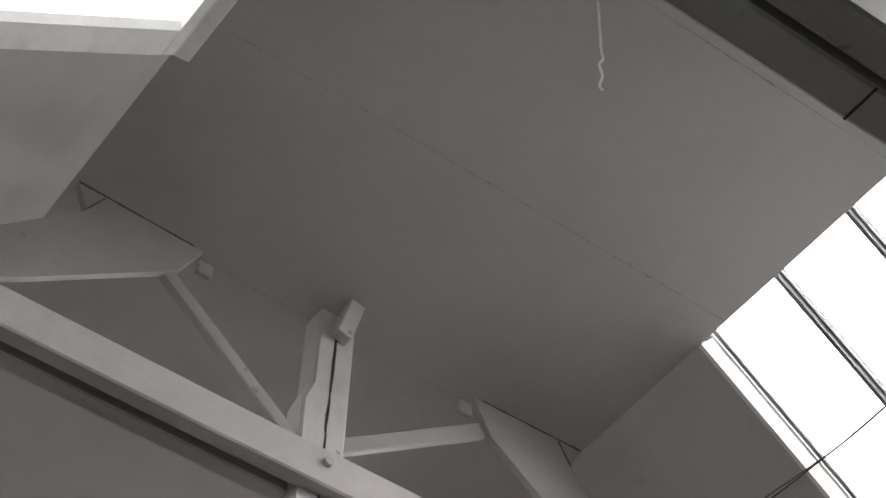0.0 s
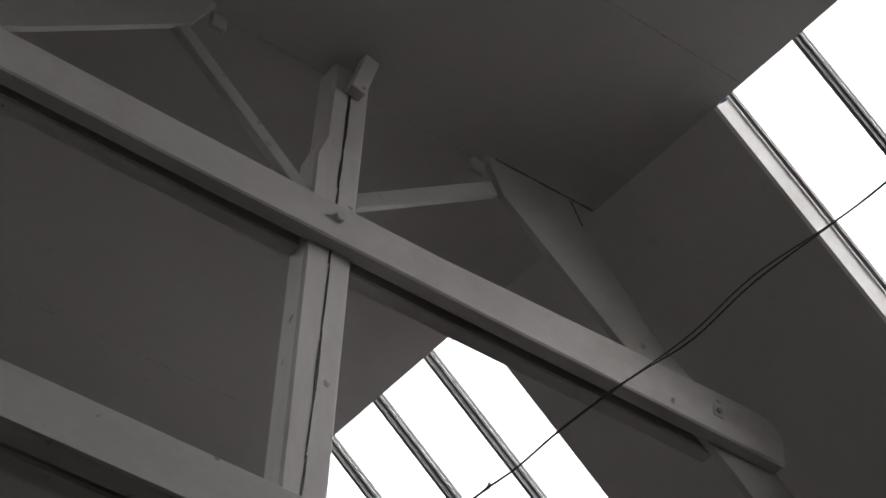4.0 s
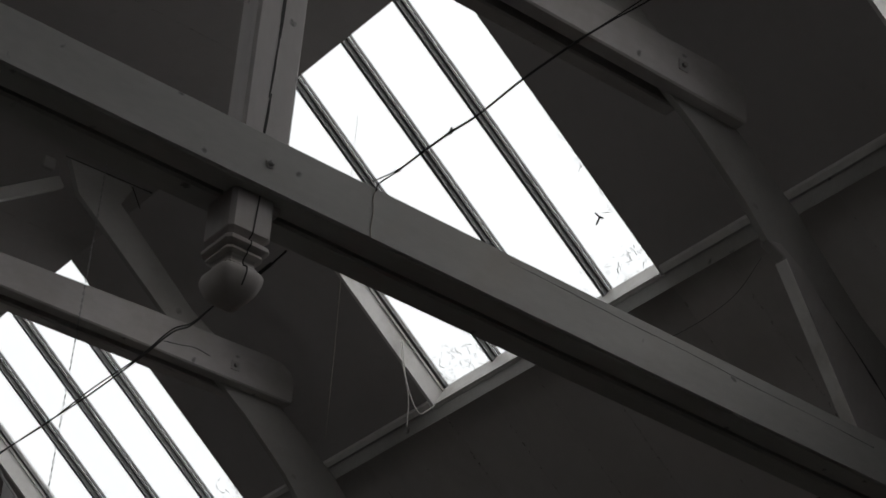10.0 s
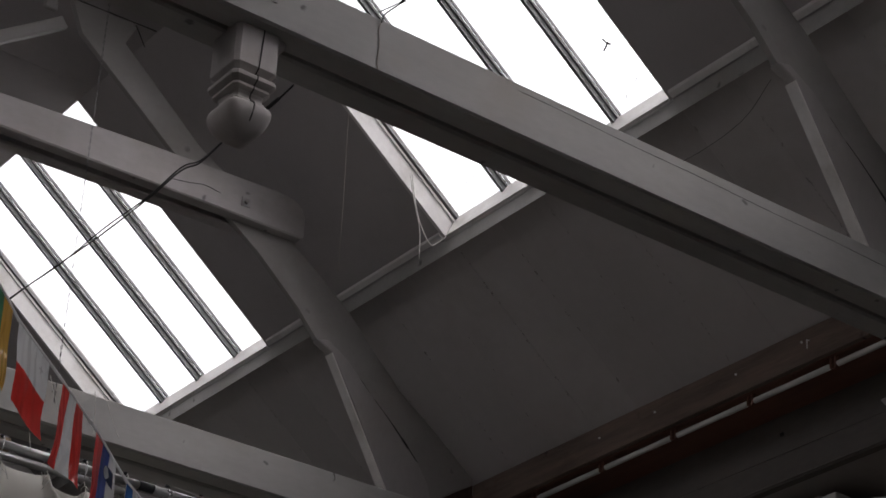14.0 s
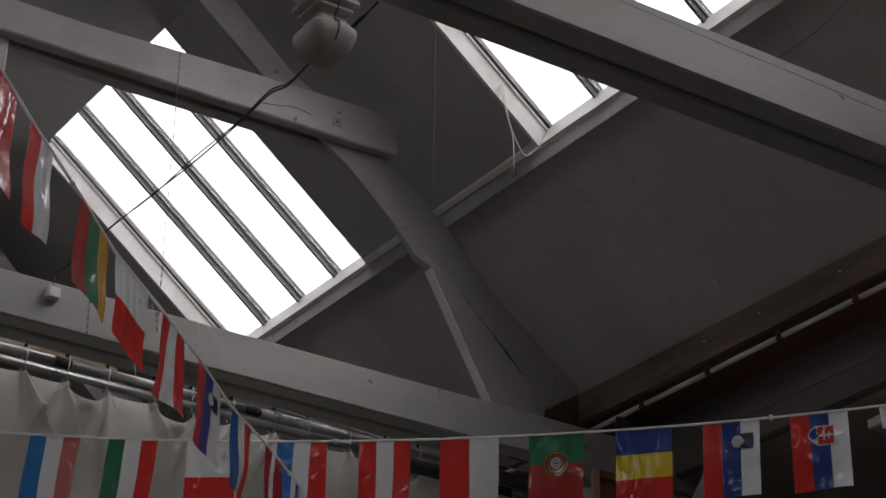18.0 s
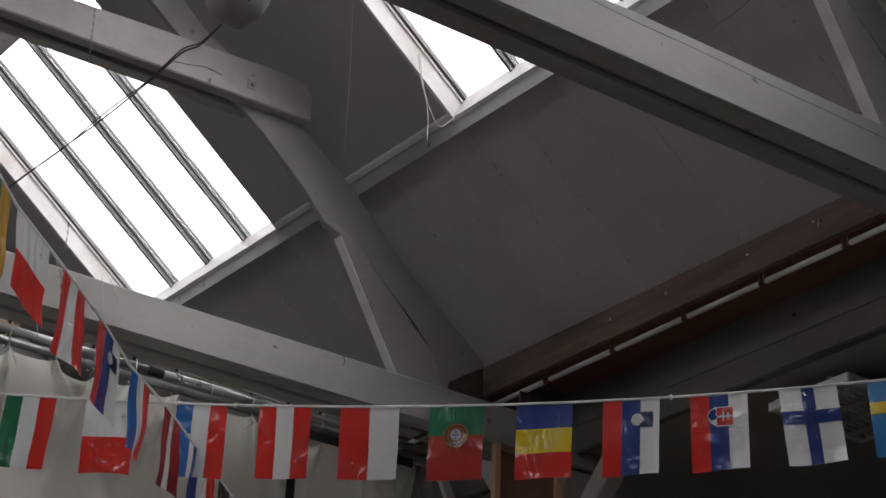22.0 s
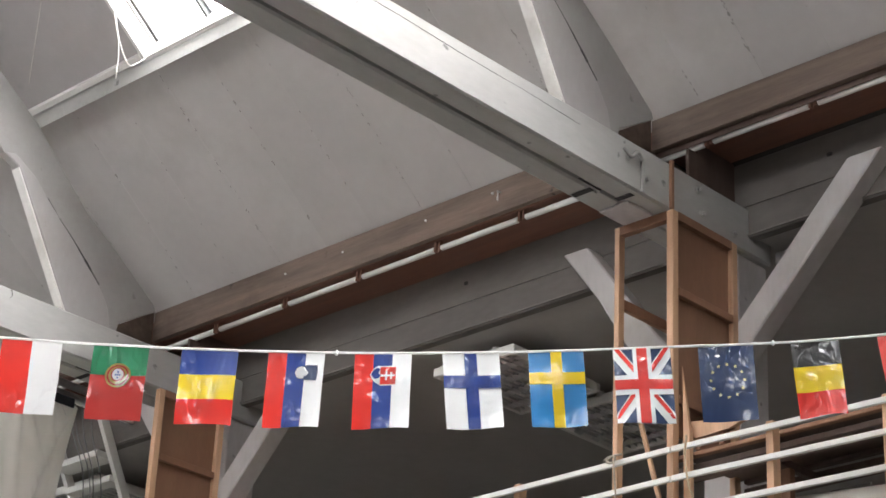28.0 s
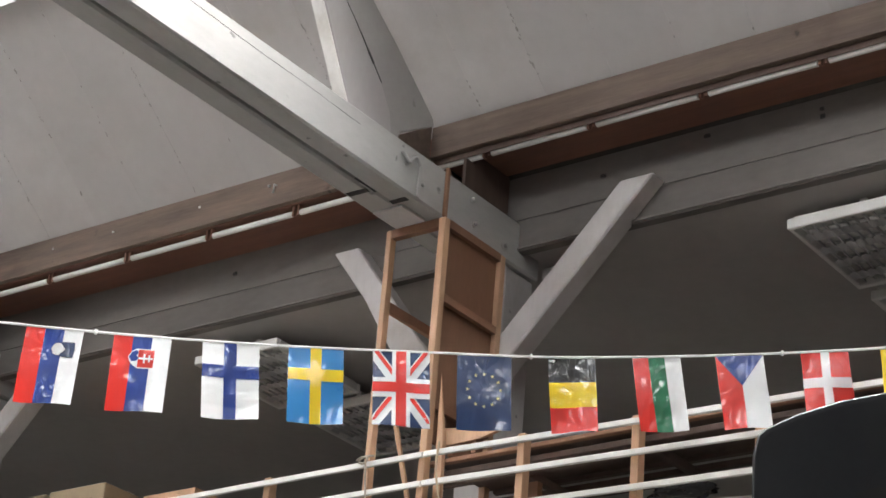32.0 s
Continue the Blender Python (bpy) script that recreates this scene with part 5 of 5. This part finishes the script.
for x, z in ((4.901, 6.975), (6.955, 6.985)):
    h = thing("wire_hook", (x, 10.72, z), "small dark wire hook on the tie beam", "hook", "hooks on the tie beam")
    part("hook", sweep(nb(), [(x, 10.727, z + 0.02), (x, 10.715, z + 0.02), (x + 0.006, 10.71, z - 0.02), (x - 0.006, 10.712, z - 0.035)], 0.0025, 5), M_DARKMETAL, h)
cord_thing("rope", spline([(4.72, 10.69, 7.03), (4.74, 10.68, 6.8), (4.80, 10.68, 6.5)]), 0.0025, M_CORD, "thin grey rope draped over the tie beam", "rope")
cord_thing("rope", spline([(4.86, 10.69, 7.03), (4.94, 10.68, 6.8), (5.0, 10.68, 6.6)]), 0.0025, M_CORD, "thin grey rope draped over the tie beam", "rope")


# ---- leaf litter and grime on the panes ----
def on_slope(x, y, h=0.03):
    return Vector((x, y, zs(x) + h))


tw = thing("twig", on_slope(6.965, 8.04), "small dark twig lying on a skylight pane", "twig")
part("stem", sweep(nb(), [on_slope(6.94, 8.045, 0.25), on_slope(6.965, 8.036, 0.25), on_slope(6.975, 8.043, 0.25), on_slope(6.992, 8.09, 0.25)], 0.0062, 6), M_DARKMETAL, tw)
part("fork", sweep(nb(), [on_slope(6.965, 8.036, 0.25), on_slope(6.984, 8.018, 0.25)], 0.007, 6), M_DARKMETAL, tw)
rg = random.Random(11)
GLASS = 0.243
for yl in SKY_F:
    bm = nb()
    for k in range(150):
        u = rg.random() ** 2.2
        x, y = 7.30 - u * 0.7, yl - 0.02 - rg.random() * (SKY_E - 0.18)
        r = rg.uniform(0.001, 0.0035)
        p = on_slope(x, y, GLASS)
        d = Vector((1, 0, -PITCH)).normalized() * r * rg.uniform(0.6, 3)
        e = Vector((rg.uniform(-1, 1) * r, r, -rg.uniform(-1, 1) * r * PITCH))
        bm.faces.new([bm.verts.new(q) for q in (p - d, p - e, p + d, p + e)])
    # stalks and threads caught at the foot and along the side of the panes
    for k in range(130):
        if k < 110:
            x, y = 7.30 - abs(rg.gauss(0, 0.09)), rg.choice((yl - SKY_E + 0.16 + abs(rg.gauss(0, 0.22)), yl - 0.02 - rg.random() * 0.45))
        else:
            x, y = 7.30 - rg.uniform(0.3, 0.95), yl - SKY_E + 0.155 + abs(rg.gauss(0, 0.012))
        a, ln = rg.uniform(0, 6.28), rg.uniform(0.012, 0.05)
        pts = []
        for q in range(5):
            pts.append(on_slope(x, y, GLASS))
            a += rg.uniform(-0.6, 0.6)
            x, y = x + ln / 4 * math.cos(a), y + ln / 4 * math.sin(a)
        sweep(bm, pts, rg.uniform(0.0008, 0.0022), 4)
    tagged(mesh_object("pane_grime", bm, M_GRIME), "specks and dry stalks along the foot of the panes", "dirt", kind="stuff")

# ---- louvre lights over the gallery ----
def louvre_light(x0, y):
    t = thing("louvre_light", (x0, y, 6.659), "white ceiling light with pale scalloped louvres, switched off", "lamp", "louvre lights over the gallery")
    x1, y0, y1 = x0 + 0.85, y - 0.346, y + 0.346
    part("back_tray", bx(nb(), x0 + 0.03, x1 - 0.03, y0 + 0.03, y1 - 0.03, 6.729, 6.744), M_WHITE, t)
    for a in ((x0, x0 + 0.03, y0, y1), (x1 - 0.03, x1, y0, y1), (x0 + 0.031, x1 - 0.031, y0, y0 + 0.03), (x0 + 0.031, x1 - 0.031, y1 - 0.03, y1)):
        part("side_rim", soften(bx(nb(), *a, 6.664, 6.724), 0.006), M_WHITE, t)
    for k in range(4):
        xx = x0 + 0.16 + 0.187 * k
        part("tube", sweep(nb(), [(xx, y0 + 0.04, 6.704), (xx, y1 - 0.04, 6.704)], 0.013, 8), M_TUBE, t)
    for k in range(1, 5):
        xx = x0 + k * 0.176
        b = nb()
        n = 12
        lo = []
        for i in range(n * 4 + 1):
            yy = y0 + 0.031 + (y1 - y0 - 0.062) * i / (n * 4)
            dip = 0.010 * abs(math.sin(math.pi * i / 4))
            lo.append((b.verts.new((xx - 0.04, yy, 6.672 + dip)), b.verts.new((xx - 0.005, yy, 6.699)), b.verts.new((xx + 0.005, yy, 6.699)), b.verts.new((xx + 0.04, yy, 6.672 + dip))))
        for p, q in zip(lo, lo[1:]):
            for m in range(4):
                b.faces.new((p[m], q[m], q[(m + 1) % 4], p[(m + 1) % 4]))
        part("louvre", b, M_LAMPDARK, t)
    for k in range(1, 12):
        yy = y0 + k * 0.0575
        part("divider", bx(nb(), x0 + 0.031, x1 - 0.031, yy - 0.003, yy + 0.003, 6.685, 6.699), M_LAMPDARK, t)
    for xx in (x0 + 0.2, x1 - 0.2):
        part("hanger", bx(nb(), xx, xx + 0.04, y - 0.02, y + 0.02, 6.745, 6.859), M_WHITE, t)
    return t


l0 = louvre_light(9.067, 4.416)
for x, y in ((10.067, 4.416), (9.067, 8.648), (10.067, 8.610), (9.067, 12.795)):
    copy_thing(l0, Matrix.Translation((x, y, 6.659)))


# ---- things on the gallery ----
def carton(x, y, w, d, z, h, label, flap=False):
    t = thing("cardboard_box", (x, y, z), label, "box", "boxes on the gallery")
    part("body", soften(bx(nb(), x - w / 2, x + w / 2, y - d / 2, y + d / 2, z, z + h), 0.006), M_CARD, t)
    part("tape", bx(nb(), x - 0.03, x + 0.03, y - d / 2 - 0.002, y + d / 2 + 0.002, z + h + 0.0005, z + h + 0.002), M_TARP, t)
    part("print_bar", bx(nb(), x - w / 2 - 0.002, x - w / 2 - 0.0005, y - d * 0.3, y - d * 0.12, z + h * 0.55, z + h * 0.72), M_BLACK, t)
    if flap:
        part("flap", bx(nb(), x - w / 2 - 0.004, x - w / 2 + 0.002, y - d / 2, y + d / 2, z + h, z + h + 0.12), M_CARD, t)
    return t


shelf = thing("storage_shelf", (9.15, 9.4, 4.4), "raw timber storage shelf loaded with boxes", "shelf")
for x in (8.85, 9.45):
    for y in (8.45, 10.4):
        part("leg", bx(nb(), x - 0.03, x + 0.03, y - 0.03, y + 0.03, 4.4, 5.52), M_PINE, shelf)
part("board", soften(bx(nb(), 8.8, 9.5, 8.4, 10.45, 5.52, 5.55), 0.004), M_PINE, shelf)
carton(9.12, 9.7, 0.46, 0.5, 5.55, 0.335, "sealed beige cardboard box on the timber shelf")
carton(9.12, 10.2, 0.4, 0.36, 5.55, 0.345, "beige cardboard box at the end of the shelf")
tray = thing("wooden_tray", (9.05, 8.85, 5.55), "shallow raw wooden tray on the timber shelf", "tray")
part("base", bx(nb(), 8.86, 9.3, 8.63, 9.06, 5.551, 5.57), M_PLY, tray)
for a in ((8.86, 8.88, 8.63, 9.06), (9.28, 9.3, 8.63, 9.06), (8.881, 9.279, 8.63, 8.65), (8.881, 9.279, 9.04, 9.06)):
    part("side", bx(nb(), *a, 5.571, 5.72), M_PINE, tray)


def trestle(y0, y1, x, label):
    t = thing("stacked_table_frame", (x, (y0 + y1) / 2, 4.4), label, "table", "stacked table frames")
    # rails behind the railing get their shade from the darker material
    for zz, h, dx, mat in ((5.338, 0.024, 0.0, M_PLY), (5.283, 0.034, 0.04, M_INFILL), (5.236, 0.022, 0.07, M_INFILL)):
        part("long_rail", soften(bx(nb(), x + dx, x + dx + 0.04, y0 + dx, y1 - 0.4 * dx, zz - h / 2, zz + h / 2), 0.004), mat, t)
        part("long_rail", soften(bx(nb(), x + 0.5, x + 0.54, y0 + 0.1, y1 - 0.1, zz - h / 2, zz + h / 2), 0.004), M_INFILL, t)
    for y in (y0 + 0.25, y0 + 1.1, y0 + 1.9, y1 - 0.58):
        part("cross_rail", soften(bx(nb(), x + 0.115, x + 0.499, y - 0.02, y + 0.02, 5.226, 5.27), 0.003), M_INFILL, t)
    for y in (y0 + 0.6, y1 - 0.58):
        part("leg", soften(bx(nb(), x + 0.19, x + 0.235, y - 0.03, y + 0.03, 4.4, 5.225), 0.003), M_PLY, t)
        part("leg_wedge", soften(beam(nb(), (x + 0.17, y + 0.05, 5.352), (x + 0.17, y - 0.07, 5.30), 0.03, 0.025, side=(1, 0, 0)), 0.003), M_PLY, t)
    part("top_board", soften(bx(nb(), x + 0.045, x + 0.52, y0 + 0.05, y1 - 0.05, 5.3505, 5.366), 0.003), M_INFILL, t)
    return t


trestle(3.2, 6.46, 8.29, "brown wooden table frames stacked behind the railing")
roll = thing("fabric_roll", (8.66, 4.8, 4.4), "thick cream fabric roll lying behind the railing", "fabric roll")
part("roll", sweep(nb(), [(8.66, 3.5, 4.832), (8.66, 5.98, 5.024), (8.66, 6.03, 5.028)], 0.11, 24), M_ROLL, roll)
part("core", sweep(nb(), [(8.66, 3.45, 4.83), (8.66, 6.06, 5.03)], 0.03, 12), M_CARD, roll)
for y in (3.9, 5.7):
    part("cradle", bx(nb(), 8.52, 8.80, y - 0.03, y + 0.03, 4.4, 4.83 + (y - 3.5) * 0.0775 - 0.108), M_PINE, roll)
panel = thing("leaning_board", (8.3, 6.2, 5.42), "orange-brown board lying askew behind the rail", "board")
b = nb()
yz = [(6.365, 5.524), (6.19, 5.50), (6.0, 5.457), (6.09, 5.432), (6.36, 5.42)]
lo = [b.verts.new((8.295, a, c)) for a, c in yz]
hi = [b.verts.new((8.33, a - 0.02, c + 0.012)) for a, c in yz]
b.faces.new(lo[::-1])
b.faces.new(hi)
for k in range(len(yz)):
    b.faces.new((lo[k], lo[(k + 1) % len(yz)], hi[(k + 1) % len(yz)], hi[k]))
bmesh.ops.recalc_face_normals(b, faces=b.faces)
part("board", b, M_PINE, panel)
part("prop", beam(nb(), (8.335, 6.15, 5.367), (8.335, 6.15, 5.47), 0.03, 0.04), M_PLY, panel)
part("prop", beam(nb(), (8.335, 6.3, 5.367), (8.335, 6.3, 5.47), 0.03, 0.04), M_PLY, panel)
stake = thing("pointed_stake", (8.3, 6.36, 4.4), "thin pointed wooden stake standing behind the rail", "stake")
b = nb()
base = [b.verts.new(p) for p in ((8.245, 6.285, 4.4), (8.275, 6.285, 4.4), (8.275, 6.335, 4.4), (8.245, 6.335, 4.4))]
mid = [b.verts.new(p) for p in ((8.245, 6.300, 5.43), (8.275, 6.300, 5.43), (8.275, 6.340, 5.43), (8.245, 6.340, 5.43))]
tip = b.verts.new((8.26, 6.356, 5.83))
b.faces.new(base[::-1])
for k in range(4):
    b.faces.new((base[k], base[(k + 1) % 4], mid[(k + 1) % 4], mid[k]))
    b.faces.new((mid[k], mid[(k + 1) % 4], tip))
part("stake", b, M_PINE, stake)
lath = thing("leaning_lath", (8.4, 6.5, 4.4), "thin wooden lath leaning inside the frame", "lath")
part("lath", beam(nb(), (8.30, 6.33, 4.41), (8.33, 6.72, 5.72), 0.02, 0.02), M_PINE, lath)


def plank_stack(y0, y1, x, z, n, label):
    t = thing("plank_stack", (x, (y0 + y1) / 2, z), label, "planks", "stacked planks on the gallery")
    r = random.Random(int(y0 * 10))
    for k in range(n):
        a, c = r.uniform(-0.05, 0.05), r.uniform(-0.03, 0.03)
        part("plank", soften(bx(nb(), x + c, x + 0.16 + c, y0 + a, y1 + a * 2, z + 0.02 * k, z + 0.018 + 0.02 * k), 0.003), r.choice((M_PLY, M_SOFFIT, M_INFILL)), t)
    return t


plank_stack(3.3, 4.9, 8.36, 5.367, 2, "brown planks stacked on the table frames")
plank_stack(4.0, 5.8, 8.60, 5.367, 2, "mixed raw and brown planks stacked on the table frames")
bundle = thing("plastic_bag", (8.6, 5.08, 5.07), "shiny black plastic bag lying on the fabric roll", "bag")
b = nb()
bmesh.ops.create_icosphere(b, subdivisions=4, radius=1.0)
for v in b.verts:
    n = noise.noise(v.co * 2.2) + 0.5 * noise.noise(v.co * 6.0)
    v.co = Vector((8.59 + v.co.x * 0.09 * (1 + 0.35 * n), 5.06 + v.co.y * 0.17 * (1 + 0.3 * n), 5.085 + v.co.z * 0.042 * (1 + 0.5 * n)))
for f in b.faces:
    f.smooth = True
part("bag", b, M_BAG, bundle)
grey = thing("grey_panel", (8.8, 5.85, 4.4), "light grey panel standing behind the railing", "panel")
part("panel", soften(bx(nb(), 8.98, 9.0, 5.70, 5.95, 4.4, 5.26), 0.004), M_PLATE, grey)
part("foot", bx(nb(), 8.94, 9.06, 5.72, 5.93, 4.4, 4.42), M_PLATE, grey)
rope = thing("rope", (8.16, 6.78, 5.3), "frayed grey rope knotted round the top rail", "rope")
part("knot", sweep(nb(), spline([(8.14, 6.78, 5.355), (8.14, 6.74, 5.372), (8.135, 6.70, 5.355), (8.135, 6.72, 5.333), (8.135, 6.755, 5.345), (8.14, 6.72, 5.372), (8.14, 6.66, 5.368)]), 0.006, 6), M_ROPE, rope)
part("tail", sweep(nb(), spline([(8.135, 6.71, 5.34), (8.13, 6.70, 5.25), (8.135, 6.695, 5.14), (8.13, 6.72, 5.06)]), 0.005, 6), M_ROPE, rope)
rope2 = thing("rope", (8.16, 6.2, 5.3), "thin brown rope hanging from the top rail", "rope")
part("tail", sweep(nb(), spline([(8.14, 6.24, 5.38), (8.135, 6.245, 5.25), (8.135, 6.22, 5.1), (8.14, 6.2, 5.04), (8.135, 6.22, 4.93)]), 0.006, 6), M_CARD, rope2)

# ---- stub, strip and brackets at the end of the tie beam ----
strip = thing("cover_strip", (8.21, 6.39, 6.75), "thin brown cover strip on the tie beam face", "trim")
part("strip", soften(bx(nb(), 8.20, 8.225, 6.378, 6.398, 6.735, 7.03), 0.002), M_PLY, strip)
strap = thing("iron_strap", (7.9, 6.39, 6.85), "white-painted iron strap bolted to the tie beam", "bracket")
part("strap", soften(bx(nb(), 7.955, 7.985, 6.385, 6.398, 6.74, 6.93), 0.003), M_TIMBER, strap)
part("hook", sweep(nb(), spline([(7.80, 6.385, 6.94), (7.85, 6.37, 6.90), (7.90, 6.37, 6.945), (7.95, 6.375, 6.92)]), 0.011, 8), M_TIMBER, strap)
stub = thing("beam_stub", (9.2, 6.34, 6.78), "white-painted stub of a beam beside the post", "beam")
part("stub", soften(bx(nb(), 9.145, 9.3, 6.22, 6.38, 6.74, 6.82), 0.01), M_TIMBER, stub)
for y in (7.28, 7.92, 8.55, 9.3, 9.85):
    h = thing("wall_pin", (8.485, y, 7.43), "small white pin on the brown plank", "pin", "pins on the plank")
    if abs(y - 7.92) < 0.01:
        part("hook", sweep(nb(), [(8.489, y, 7.43), (8.468, y, 7.43), (8.466, y, 7.37)], 0.006, 6), M_WHITE, h)
        part("screw", sweep(nb(), [(8.489, y + 0.06, 7.44), (8.48, y + 0.06, 7.44)], 0.009, 6), M_WHITE, h)
    else:
        part("pin_head", sweep(nb(), [(8.489, y, 7.43), (8.481, y, 7.43)], 0.008, 6), M_WHITE, h)
# ---- strap on the curtain, ladder behind it ----
strap2 = thing("black_strap", (7.03, 11.4, 5.5), "black webbing strap hanging on the curtain", "strap")
b = nb()
near_side = 11.45 + min(curtain_y(q, 0.3 + 0.05 * k) for q in (6.98, 7.02, 7.06) for k in range(60))
bx(b, 6.957, 7.022, near_side - 0.004, near_side, 3.0, 6.45)
part("strap", b, M_BLACK, strap2)
hem = thing("curtain_hem", (7.5, 11.44, 6.74), "black hem band along the curtain top", "band")
part("band", bx(nb(), 7.1, 8.02, 11.40, 11.41, 6.69, 6.755), M_BLACK, hem)
lad = thing("loft_ladder", (9.3, 12.4, 4.4), "white-painted steep loft ladder behind the curtain", "ladder")
for yy in (12.10, 12.67):
    part("stile", beam(nb(), (8.76, yy, 7.03), (10.10, yy, 4.45), 0.04, 0.07), M_WHITE, lad)
for k in range(13):
    z = 6.74 - 0.155 * k
    x = 8.89 + (6.74 - z) * 0.52
    part("tread", soften(bx(nb(), x - (0.12 if k == 0 else 0.06), x + 0.05, 12.121, 12.649, z - 0.02, z + 0.03), 0.004), M_WHITE, lad)
cords = thing("cord_bundle", (8.5, 11.95, 6.9), "thin grey cords hanging from a bar behind the curtain", "cords")
part("top_bar", bx(nb(), 8.2, 8.93, 11.93, 11.96, 6.97, 7.0), M_WHITE, cords)
for xa, xb in ((8.42, 8.56), (8.46, 8.62), (8.52, 8.65), (8.60, 8.72)):
    part("cord", sweep(nb(), spline([(xa - 0.05, 11.95, 6.98), (xa, 11.945, 6.75), (xb, 11.94, 6.4), (xb + 0.03, 11.94, 5.6)]), 0.005, 5), M_BAR, cords)
wire = thing("wire", (8.0, 7.3, 7.9), "thin dark wire slung under the lower ceiling", "wire")
part("strand", sweep(nb(), spline([(6.98, 6.70, 8.05), (7.02, 6.98, 7.93), (6.95, 7.35, 7.83), (6.82, 7.75, 7.8), (6.98, 8.2, 8.12)]), 0.0018, 5), M_CABLE, wire)

# ---- black loudspeaker on a stand, near the camera ----
sp = thing("loudspeaker", (3.35, 1.30, 0.0), "black plastic loudspeaker cabinet on a tall stand", "loudspeaker")
fw = Vector((0.90, 0.42, 0)).normalized()       # away from the camera
sd = Vector((0.42, -0.90, 0)).normalized()      # to its side
b = nb()
prof = [(0.0, 2.38), (0.0, 2.80), (0.008, 2.835), (0.02, 2.847), (0.035, 2.855), (0.07, 2.872), (0.14, 2.896), (0.21, 2.910), (0.29, 2.917), (0.37, 2.913), (0.42, 2.89), (0.44, 2.85), (0.44, 2.38)]
org = Vector((2.955, 1.575, 0))
ra = [b.verts.new(org + sd * u + Vector((0, 0, z))) for u, z in prof]
rb = [b.verts.new(org + fw * 0.34 + sd * (0.03 + u * 0.86) + Vector((0, 0, z - 0.02))) for u, z in prof]
b.faces.new(ra)
b.faces.new(rb[::-1])
for i in range(len(prof)):
    f = b.faces.new((ra[i], rb[i], rb[(i + 1) % len(prof)], ra[(i + 1) % len(prof)]))
    f.smooth = True
bmesh.ops.recalc_face_normals(b, faces=b.faces)
bmesh.ops.bevel(b, geom=[e for e in b.edges if len(e.link_faces) == 2 and e.calc_face_angle(0) > 1.0], offset=0.012, segments=3, affect="EDGES", profile=0.6)
part("cabinet", b, M_BLACK, sp)
b = nb()
hp = [(0.155, 2.705), (0.165, 2.735), (0.20, 2.745), (0.26, 2.745), (0.285, 2.735), (0.29, 2.705), (0.28, 2.68), (0.165, 2.68)]
h1 = [b.verts.new(org - fw * 0.003 + sd * u + Vector((0, 0, z))) for u, z in hp]
b.faces.new(h1)
part("handle_recess", b, M_CABLE, sp, "dark handle recess")
part("pole", sweep(nb(), [(3.25, 1.46, 0.9), (3.25, 1.46, 2.385)], 0.018, 12), M_DARKMETAL, sp)
for k in range(3):
    a = 0.5 + k * 2 * math.pi / 3
    part("stand_leg", sweep(nb(), [(3.25, 1.46, 0.95), (3.25 + 0.5 * math.cos(a), 1.46 + 0.5 * math.sin(a), 0.015)], 0.014, 8), M_DARKMETAL, sp)
